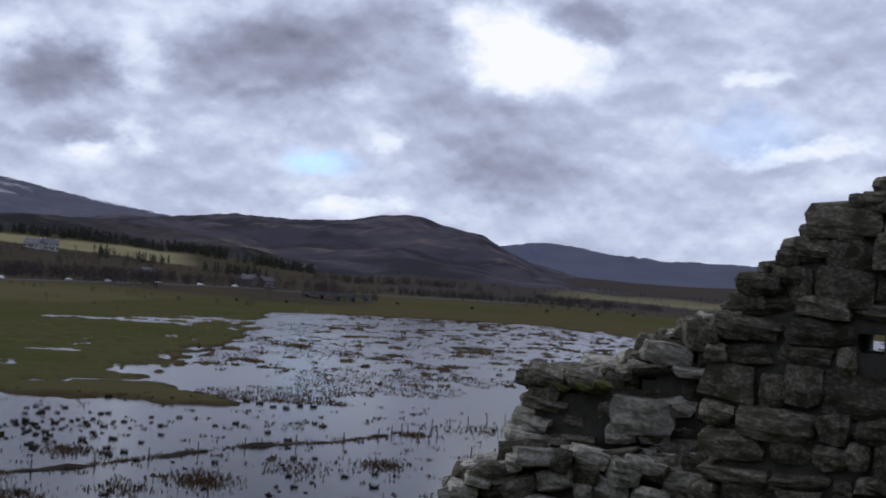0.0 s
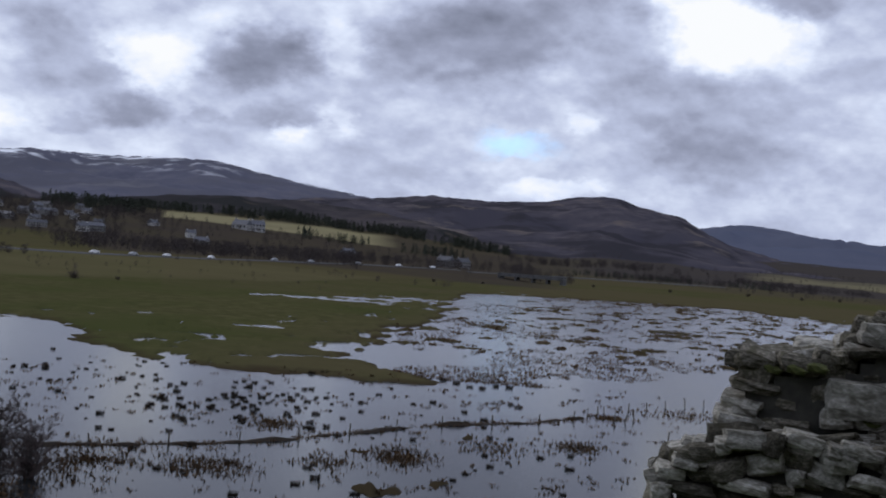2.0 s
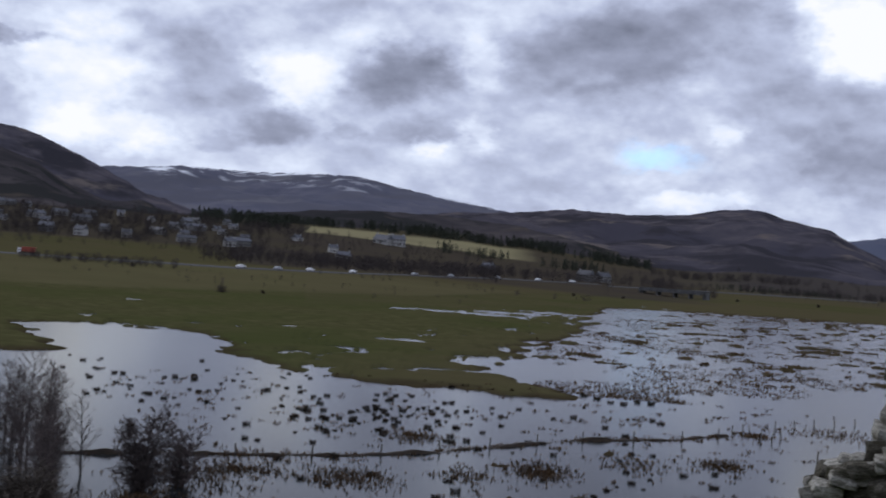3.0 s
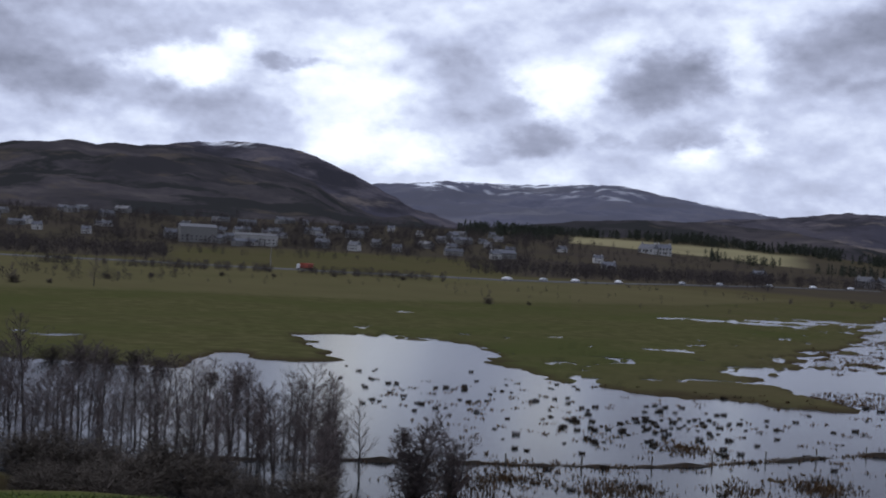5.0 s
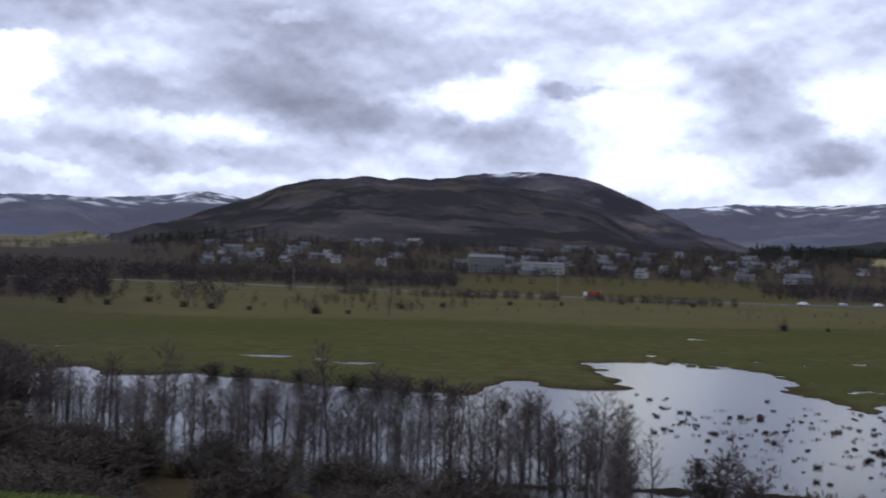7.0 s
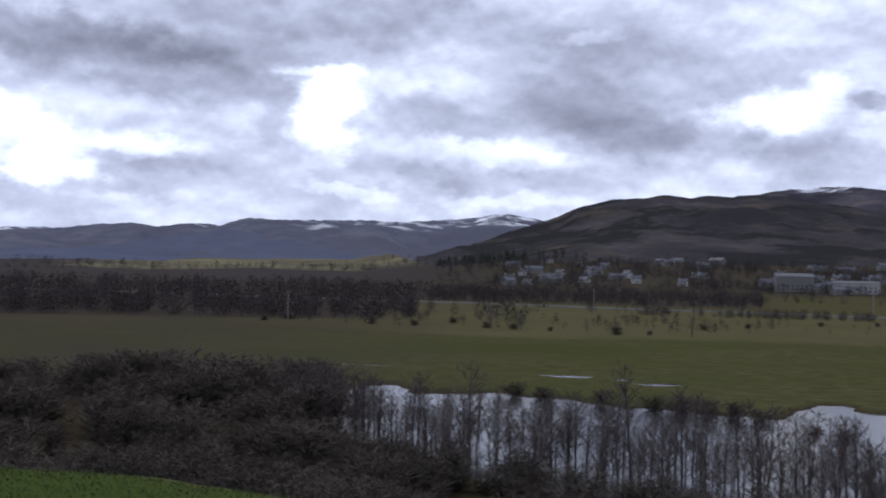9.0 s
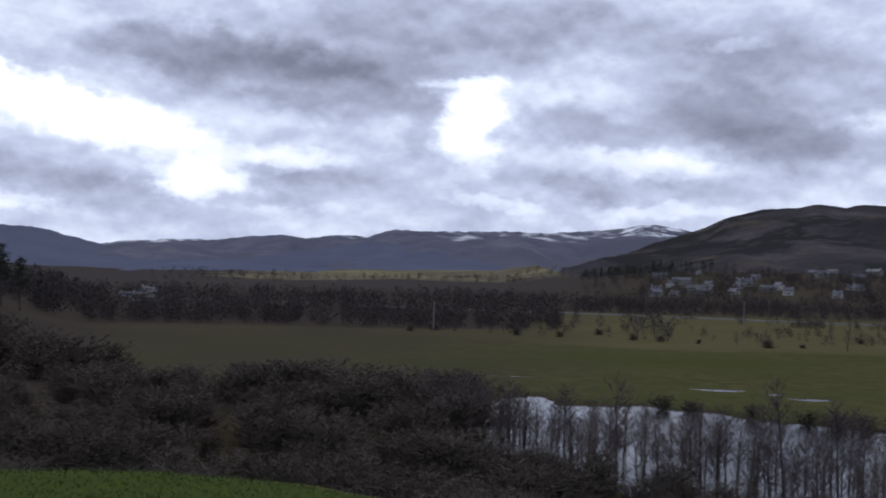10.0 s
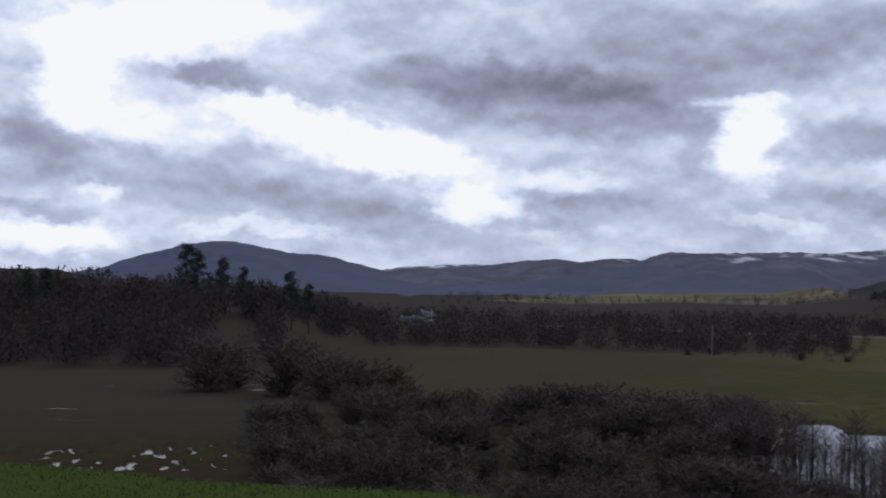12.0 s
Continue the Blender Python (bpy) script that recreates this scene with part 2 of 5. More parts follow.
M_GROUND = material("pasture_and_marsh", [(0.046, 0.045, 0.020), (0.066, 0.064, 0.027), (0.094, 0.085, 0.040)], 0.25, 9, 1.0, 0.6, 0.5, (0.055, 0.060, 0.022), 0.018, spec=0.0)
by_attribute(M_GROUND, "brown", (0.076, 0.064, 0.034), 1.1, 0.04)
by_attribute(M_GROUND, "bank", (0.110, 0.098, 0.050), 0.8, 0.03)
# the next two colours also stand for cloud shadow on the western fields
by_attribute(M_GROUND, "mud_and_cloud_shade", (0.040, 0.030, 0.019), 0.8, 0.3)
by_attribute(M_GROUND, "wood_and_cloud_shade", (0.050, 0.041, 0.034), 0.9, 0.02)
by_attribute(M_GROUND, "moor", (0.054, 0.047, 0.043), 0.9, 0.012)
# pale straw fields, and sunlight painted on the far western land
by_attribute(M_GROUND, "straw_and_sun_patch", (0.22, 0.195, 0.11), 1.6, 0.006)
by_attribute(M_GROUND, "lawn", (0.048, 0.068, 0.016), 0.25, 2.0)
M_WATER = material("flood_water", [(0.010, 0.012, 0.014), (0.022, 0.022, 0.022)], 0.05, 3, 0.16, 0.35, 1.8, spec=0.22)
M_WATER.node_tree.nodes["Principled BSDF"].inputs["IOR"].default_value = 1.333
M_STONE = material("weathered_rubble", [(0.027, 0.0245, 0.019), (0.105, 0.095, 0.076), (0.27, 0.245, 0.20)], 13.0, 12, 0.95, 1.0, 22.0, (0.050, 0.046, 0.031), 4.0, 0.05, object_random=0.45)
M_PALE = material("pale_stone", [(0.13, 0.122, 0.10), (0.31, 0.295, 0.255), (0.52, 0.50, 0.45)], 11.0, 12, 0.95, 1.0, 22.0, (0.13, 0.12, 0.095), 3.5, 0.15, object_random=0.25)
M_MORTAR = material("dark_lime_mortar", [(0.026, 0.025, 0.021), (0.075, 0.07, 0.058)], 12, 8, 0.97, 0.8, 25)
M_MOSS = material("moss", [(0.035, 0.042, 0.010), (0.075, 0.080, 0.022)], 30, 6, 0.95, 0.6, 60)
M_BARK = material("alder_bark", [(0.036, 0.031, 0.030), (0.078, 0.067, 0.062)], 6, 5, 0.9, 0.4, object_random=0.2, spec=0.05)
M_TWIG = material("bare_twigs", [(0.064, 0.052, 0.050), (0.125, 0.101, 0.094)], 0.8, 4, 1.0, object_random=0.25, spec=0.0)
M_SCRUB = material("brown_scrub", [(0.066, 0.056, 0.047), (0.104, 0.087, 0.072)], 0.5, 4, 1.0, object_random=0.2, spec=0.0)
M_WOOD_FAR = material("distant_bare_wood", [(0.040, 0.034, 0.033), (0.068, 0.057, 0.054)], 0.02, 5, 1.0, spec=0.0, island=0.18)
M_PINE = material("pine_needles", [(0.016, 0.020, 0.014), (0.036, 0.042, 0.026)], 1.5, 4, 0.9, island=0.3)
M_RUSH = material("rush", [(0.012, 0.010, 0.008), (0.034, 0.026, 0.018)], 3, 4, 0.95, object_random=0.3, spec=0.05)
M_REED = material("dead_reed", [(0.042, 0.027, 0.016), (0.105, 0.066, 0.036)], 0.3, 4, 1.0, island=0.4, spec=0.0)
M_GRASS = material("grass_blades", [(0.048, 0.066, 0.016), (0.066, 0.086, 0.023)], 3, 4, 0.9, island=0.2)
M_ASPHALT = material("asphalt", [(0.04, 0.04, 0.042), (0.065, 0.065, 0.068)], 0.8, 6, 0.9, 0.2)
M_POST = material("weathered_post", [(0.05, 0.043, 0.036), (0.11, 0.095, 0.08)], 5, 5, 0.9)
M_HARL = material("white_harling", [(0.22, 0.215, 0.205), (0.40, 0.39, 0.375)], 0.8, 6, 0.9, 0.3, object_random=0.25)
M_GREYWALL = material("grey_granite_wall", [(0.11, 0.107, 0.103), (0.20, 0.193, 0.185)], 1.2, 7, 0.9, 0.4, object_random=0.3)
M_SLATE = material("slate_roof", [(0.055, 0.057, 0.066), (0.12, 0.12, 0.135)], 1.0, 6, 0.7, 0.4, object_random=0.3)
M_PANE = material("dark_window_glass", [(0.012, 0.014, 0.017), (0.03, 0.033, 0.04)], 0.3, 2, 0.1, spec=0.5)
M_CONCRETE = material("stained_concrete", [(0.055, 0.055, 0.055), (0.11, 0.108, 0.105)], 0.4, 6, 0.9, 0.3)
M_CARWHITE = material("white_car_paint", [(0.66, 0.66, 0.67), (0.76, 0.76, 0.77)], 2, 3, 0.3, spec=0.5)
M_CARGREY = material("silver_car_paint", [(0.30, 0.31, 0.33), (0.38, 0.39, 0.41)], 2, 3, 0.3, spec=0.5)
M_RED = material("faded_red_paint", [(0.22, 0.045, 0.028), (0.30, 0.06, 0.035)], 1, 3, 0.4, spec=0.4)
M_TYRE = material("tyre_rubber", [(0.015, 0.015, 0.015), (0.03, 0.03, 0.03)], 8, 3, 0.9)

# ---- helpers for building ----


def array_mesh(name, verts, faces):
    """A mesh from arrays of corners and of equal-sided faces."""
    me = bpy.data.meshes.new(name)
    verts, faces = np.asarray(verts, np.float32), np.asarray(faces, np.int32)
    count, sides = faces.shape
    me.vertices.add(len(verts))
    me.vertices.foreach_set("co", verts.reshape(-1))
    me.loops.add(count * sides)
    me.loops.foreach_set("vertex_index", faces.reshape(-1))
    me.polygons.add(count)
    me.polygons.foreach_set("loop_start", np.arange(0, count * sides, sides, dtype=np.int32))
    me.update(calc_edges=True)
    return me


def mesh_of(name, verts, faces, mat, smooth=False):
    if isinstance(faces, np.ndarray):
        me = array_mesh(name, verts, faces)
    else:
        me = bpy.data.meshes.new(name)
        me.from_pydata(verts, [], faces)
    me.materials.append(mat)
    if smooth:
        me.polygons.foreach_set("use_smooth", [True] * len(me.polygons))
    me.update()
    return me


def part(name, bm, mat, parent=None, label="", smooth=False):
    """Link a bmesh, or a (verts, faces) pair, or a mesh, as one mesh object under a thing."""
    if isinstance(bm, tuple):
        me = mesh_of(name, bm[0], bm[1], mat, smooth)
    elif isinstance(bm, bpy.types.Mesh):
        me = bm
    else:
        me = bpy.data.meshes.new(name)
        bm.to_mesh(me)
        bm.free()
        me.materials.append(mat)
    ob = new(name, me)
    if parent:
        ob.parent = parent
    if label:
        ob["label"] = label
    return ob


TABLE = np.random.RandomState(7).rand(256, 256)


def vnoise(x, y, seed=0):
    """Smooth noise from 0 to 1 on arrays."""
    x, y = np.asarray(x, float) + 17.3 * seed, np.asarray(y, float) - 31.7 * seed
    xi, yi = np.floor(x).astype(int), np.floor(y).astype(int)
    u, v = x - xi, y - yi
    u, v = u * u * (3 - 2 * u), v * v * (3 - 2 * v)
    a, b = TABLE[xi % 256, yi % 256], TABLE[(xi + 1) % 256, yi % 256]
    c, d = TABLE[xi % 256, (yi + 1) % 256], TABLE[(xi + 1) % 256, (yi + 1) % 256]
    return (a * (1 - u) + b * u) * (1 - v) + (c * (1 - u) + d * u) * v


def fbm(x, y, octaves=4, seed=0):
    total, k = 0.0, 0.5
    for i in range(octaves):
        total = total + k * (vnoise(x * 2 ** i, y * 2 ** i, seed + i) - 0.5) * 2
        k *= 0.55
    return total


def ease(a, b, x):
    t = np.clip((np.asarray(x, float) - a) / (b - a), 0, 1)
    return t * t * (3 - 2 * t)


def spot(bearing_left, distance):
    """Plan position from a bearing (degrees to the left of y) and a distance."""
    return -math.sin(radians(bearing_left)) * distance, math.cos(radians(bearing_left)) * distance


# ---- ground: mound, flooded plain, bank, rising land ----
FLOOD = [(-132, 67), (-160, 90), (-175, 106), (-168, 109), (-157, 104), (-153, 113), (-141, 121), (-130, 121), (-119, 125), (-111, 129), (-118, 141), (-122, 151),
         (-116, 153), (-110, 150), (-104.5, 149), (-104, 154), (-112, 166), (-133, 189), (-133, 199), (-127, 203), (-121, 202), (-107, 207), (-97, 201), (-88, 189),
         (-79, 174), (-64, 158), (-54, 158), (-46, 160), (-40, 161), (-30, 160), (-38, 172), (-48, 197), (-48, 225), (-50, 262), (-53, 317), (-73, 510),
         (-32, 550), (45, 581), (83, 501), (140, 470), (170, 250), (110, 70), (45, 42), (0, 40), (-35, 45), (-62, 62), (-100, 62)]
# small pools on the pasture: bearing, distance, length across, depth along
POOLS = [(20.4, 216, 5, 2.5), (18.8, 208, 4, 2.5), (17.6, 244, 5, 4), (17.3, 281, 5, 4), (26.9, 255, 2, 3), (29.9, 328, 4, 5), (31.7, 261, 4, 2.5), (22.7, 284, 3, 3), (15.0, 188, 8, 3), (15.2, 374, 22, 9),
         (12.5, 396, 14, 8), (13.3, 212, 6, 4), (9.5, 420, 14, 9), (-6.6, 1092, 55, 40), (-10.5, 1176, 30, 30), (-20, 700, 90, 120), (57.6, 240, 12, 3), (52.7, 232, 5, 4)]
MORE_POOLS = [(91.1, 248, 5, 3), (88.4, 244, 6, 2.5), (92.4, 199, 4, 3), (92.3, 182, 4, 2), (84.7, 253, 3, 4), (83.7, 239, 3, 4), (82.7, 226, 3, 4), (49, 225, 6, 5), (46, 215, 5, 4), (22.5, 262, 4, 4),
              (62.8, 112, 3, 3), (64.5, 108, 3, 2.5), (61.2, 116, 3, 3), (69.5, 128, 3, 2), (71, 131, 3, 2)]
MOUND_AZ = [-180, -60, -20, 0, 20, 36, 41, 45, 50, 57, 61, 68, 73, 80, 88, 95, 130, 180]
MOUND_R = [16, 14, 8.0, 6.5, 6.0, 6.8, 7.75, 8.0, 8.05, 8.65, 8.9, 9.85, 10.6, 11.2, 11.65, 13.0, 16, 16]
BANK_AZ, BANK_R = [-180, -25, 0, 8, 16.7, 30, 39, 50, 56.7, 68.5, 80, 180], [1000, 1000, 900, 700, 467, 373, 372, 350, 356, 403, 380, 400]
ROAD_AZ, ROAD_R = [-180, -25, -10, 3.5, 6.3, 13, 14.8, 17.6, 20, 25, 33.6, 47.7, 60, 75, 90, 180], [1500, 1300, 1100, 923, 857, 766, 714, 669, 614, 559, 552, 588, 640, 760, 900, 900]


def inside_by(x, y, poly):
    """Distance to a closed outline, positive inside."""
    best, ins = np.full(x.shape, 1e9), np.zeros(x.shape, bool)
    for (ax, ay), (bx, by) in zip(poly, poly[1:] + poly[:1]):
        ex, ey = bx - ax, by - ay
        t = np.clip(((x - ax) * ex + (y - ay) * ey) / (ex * ex + ey * ey), 0, 1)
        best = np.minimum(best, np.hypot(x - ax - t * ex, y - ay - t * ey))
        if ey:
            ins ^= ((ay > y) != (by > y)) & (x < ax + (y - ay) * ex / ey)
    return np.where(ins, best, -best)


def terrain(x, y):
    x, y = np.asarray(x, float), np.asarray(y, float)
    d, az = np.hypot(x, y), np.degrees(np.arctan2(-x, y))
    sd = inside_by(x, y, FLOOD) + 3.0 * fbm(x / 16, y / 16, 4, 3) + 3.0 * fbm(x / 5, y / 6, 4, 17) + 11.0 * fbm(x / 7, y / 16, 5, 15) * ease(-66, -50, x) * ease(172, 190, d) + 2.0 * fbm(x / 4, y / 4, 3, 5)
    z = 0.5 + 0.25 * fbm(x / 30, y / 30, 4, 1) - 1.0 * ease(-2, 7, sd)
    z = z - 3.2 * np.maximum(0, fbm(x / 4, y / 7, 5, 61) - 0.17) * ease(-60, -8, sd) * ease(34, 31, az) * ease(150, 165, d)
    marsh = ease(178, 235, d) * ease(-62, -38, x) * ease(0, 10, sd)
    z = z + marsh * (0.22 + 1.10 * fbm(x / 4, y / 6, 6, 9))
    z = z + ease(0, 5, sd) * ease(-55, -40, x) * ease(150, 110, d) * np.maximum(0, fbm(x / 4, y / 5, 5, 12) - 0.30) * 2.0
    ragged = 2.6 * fbm(x / 5, y / 9, 5, 21) - 0.5
    for a, r, w, k in POOLS + MORE_POOLS:
        px, py = spot(a, r)
        ca, sa = math.cos(radians(a)), math.sin(radians(a))
        u, v = (x - px) * ca + (y - py) * sa, -(x - px) * sa + (y - py) * ca
        z = z - 1.45 * np.exp(-(u / w) ** 2 - (v / k) ** 2 + ragged)
    z = z - ease(79, 82, az) * ease(126, 132, d) * ease(168, 138, d) * np.maximum(0, 0.36 + 2.4 * fbm(x / 1.1, y / 1.1, 3, 27) - 0.30 * np.abs(az - 88.5) / 3)
    rb, rr = np.interp(az, BANK_AZ, BANK_R), np.interp(az, ROAD_AZ, ROAD_R)
    z = z + 3.0 * ease(0, 1, (d - rb) / (rr - rb)) + 0.8 * ease(rb - 2, rb + 8, d) * (az > 8)
    slope = np.interp(az, [-180, -30, -5, 4, 12, 50, 60, 78, 100, 180], [0.02, 0.025, 0.022, 0.045, 0.07, 0.07, 0.020, 0.014, 0.012, 0.012])
    begin = np.interp(az, [-6, 6, 52, 60], [130, 350, 350, 130])
    z = z + slope * np.minimum(np.maximum(0, d - rr - begin), np.interp(az, [-4, 4, 56, 62], [4000, 560, 560, 4000])) + ease(900, 1600, d) * 10 * fbm(x / 260, y / 260, 4, 33)
    z = z + 12 * ease(78, 86, az) * ease(290, 420, d)
    re = np.interp(az, MOUND_AZ, MOUND_R) + 0.3 * fbm(x / 2, y / 2, 3, 41)
    lip = 16.34 - 0.06 * ease(-2.5, 0.0, d - re) - 16.7 * ease(-0.6, 27, d - re) + 0.05 * fbm(x / 1.2, y / 1.2, 3, 44)
    return np.where(d < re + 27, np.maximum(z, lip), z), sd, marsh, re


azs = np.concatenate([np.arange(-180, -26, 4.0), np.arange(-26, -22, 0.4), np.arange(-22, 47, 0.11), np.arange(47, 100, 0.2), np.arange(100, 180, 4.0)])
rs = np.concatenate([np.concatenate([[0.004], np.linspace(0.4, 30, 70)]), np.geomspace(30.3, 900, 290), np.geomspace(920, 4800, 60)])
AZ, RR = np.meshgrid(np.radians(azs), rs, indexing="ij")
GX, GY = -np.sin(AZ) * RR, np.cos(AZ) * RR
GZ, SD, MARSH, RE = terrain(GX, GY)
na, nr = AZ.shape
index = np.arange(na * nr).reshape(na, nr)
nxt = np.roll(index, -1, axis=0)
quads = np.stack([index[:, :-1], index[:, 1:], nxt[:, 1:], nxt[:, :-1]], -1).reshape(-1, 4)
me = array_mesh("ground", np.stack([GX, GY, GZ], -1).reshape(-1, 3), quads[:, ::-1])
me.materials.append(M_GROUND)
D, A = RR, np.degrees(AZ)
bank_r = np.interp(A, BANK_AZ, BANK_R)
masks = {
    "brown": np.clip(0.1 * ease(140, 170, D) + 0.75 * ease(-75, -35, GX) * ease(100, 180, D) * ease(800, 660, D) + 0.55 * ease(bank_r - 6, bank_r + 15, D) + 0.3 * ease(330, 420, D) * (A < 22), 0, 0.9),
    "bank": ease(bank_r - 2, bank_r + 6, D) * ease(640, 560, D) * ease(9, 14, A) * ease(66, 54, A) * 0.45,
    # woodland floor; the first two terms also darken western fields for cloud shade
    "wood_and_cloud_shade": np.clip(0.75 * ease(76, 82, A) * ease(190, 215, D) + 0.6 * ease(50, 68, A) * ease(130, 180, D) + ease(640, 700, D) * ease(2, 6, A) * ease(1700, 1400, D) * 0.8 + ease(56, 62, A) * ease(430, 460, D) * 0.9, 0, 1) * (1 - ease(24, 26, A) * ease(42, 40, A) * ease(1000, 960, D)),
    # wet mud, plus painted cloud shade over the far west field (0.4 term)
    "mud_and_cloud_shade": np.clip(ease(-1, 3, SD) * (D > 45) * 0.9, 0, 1) * (1 - 0.35 * MARSH) + 0.85 * ease(54, 57, A) * ease(44, 50, D) * ease(np.interp(A, [56, 66, 80, 84, 100], [150, 205, 215, 195, 195]) + 8, np.interp(A, [56, 66, 80, 84, 100], [150, 205, 215, 195, 195]) - 8, D) + 0.4 * ease(79, 83, A) * ease(190, 200, D) * ease(420, 345, D) + 0.8 * ease(64, 58, np.abs(A - 40)) * ease(50, 60, D) * ease(140, 110, D) * (SD < 0),
    "moor": ease(850, 1300, D) * np.clip(ease(8, 0, A) + ease(52, 60, A), 0, 1) + ease(1500, 1800, D) * 0.8,
    # two straw fields; the last term paints a sunlit band in the west
    "straw_and_sun_patch": 0.45 * ease(-4, -6, A) * ease(1440, 1480, D) * ease(1640, 1600, D) + ease(11, 13, A) * ease(22.4, 22, A) * ease(1340, 1360, D) * ease(1520, 1500, D) + 0.5 * ease(54, 58, A) * ease(76, 68, A) * ease(1600, 2000, D) * ease(3300, 3000, D),
    "lawn": ease(1.5, 0.0, D - RE),
}
for key, value in masks.items():
    me.attributes.new(key, "FLOAT", "POINT").data.foreach_set("value", np.clip(value, 0, 1).reshape(-1).astype(np.float32))
me.polygons.foreach_set("use_smooth", [True] * len(me.polygons))
me.update()
ground = tagged(new("ground", me), "olive pasture, brown marsh and green mound of a flooded valley", "ground", kind="structure")


def height_at(x, y):
    return float(terrain(np.array([x]), np.array([y]))[0][0])


# the flood lies level over the low ground
ring = [(math.cos(a) * 1300, math.sin(a) * 1300, 0.0) for a in np.linspace(0, 2 * math.pi, 97)[:-1]]
water = part("water", (ring, [list(range(96))]), M_WATER)
tagged(water, "still grey flood water reflecting a cloudy sky", "water", kind="structure")


# ---- hills ----


def hill_material(name, stops, scale, second, second_scale):
    m = material(name, stops, scale, 12, 1.0, 0.6, scale * 4, second, second_scale, 0.0)
    by_attribute(m, "snow", (0.80, 0.82, 0.86), 9.0, 0.011)
    return m


def patches(m, scale, low, high, colour, stretch=(1, 1, 1)):
    """Broad irregular patches of another plant cover laid over a hillside."""
    n, l = m.node_tree.nodes, m.node_tree.links
    mp = n.new("ShaderNodeMapping")
    mp.inputs["Scale"].default_value = stretch
    l.new(n.new("ShaderNodeTexCoord").outputs["Object"], mp.inputs["Vector"])
    t = n.new("ShaderNodeTexNoise")
    t.inputs["Scale"].default_value, t.inputs["Detail"].default_value, t.inputs["Roughness"].default_value = scale, 9.0, 0.62
    l.new(mp.outputs[0], t.inputs["Vector"])
    r = n.new("ShaderNodeMapRange")
    r.inputs["From Min"].default_value, r.inputs["From Max"].default_value = low, high
    l.new(t.outputs["Fac"], r.inputs["Value"])
    mixed(m, r.outputs[0], colour)


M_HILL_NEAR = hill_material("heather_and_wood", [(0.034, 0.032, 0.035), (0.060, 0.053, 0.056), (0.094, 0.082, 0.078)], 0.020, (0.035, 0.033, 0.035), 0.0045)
# air haze is put into these colours: MID slightly blue, HAZY pale, FAR bluest
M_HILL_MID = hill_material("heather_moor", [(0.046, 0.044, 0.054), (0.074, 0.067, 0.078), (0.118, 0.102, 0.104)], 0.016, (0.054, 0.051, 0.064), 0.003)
M_HILL_HAZY = hill_material("heather_moor_pale_haze", [(0.078, 0.081, 0.108), (0.106, 0.107, 0.138), (0.146, 0.140, 0.162)], 0.012, (0.096, 0.096, 0.118), 0.003)
M_HILL_FAR = hill_material("moor_blue_haze", [(0.084, 0.092, 0.128), (0.108, 0.115, 0.154)], 0.006, (0.092, 0.102, 0.143), 0.002)
patches(M_HILL_NEAR, 0.006, 0.50, 0.56, (0.029, 0.029, 0.029), (1, 1, 2.0))
patches(M_HILL_NEAR, 0.0075, 0.56, 0.66, (0.078, 0.064, 0.052), (1, 1, 2.5))
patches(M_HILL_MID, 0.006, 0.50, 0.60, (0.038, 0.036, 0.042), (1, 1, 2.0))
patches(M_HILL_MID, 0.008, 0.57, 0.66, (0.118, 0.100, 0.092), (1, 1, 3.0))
# plant patches, with the pale haze in their colour too
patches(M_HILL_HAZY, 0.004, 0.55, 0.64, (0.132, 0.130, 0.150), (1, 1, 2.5))


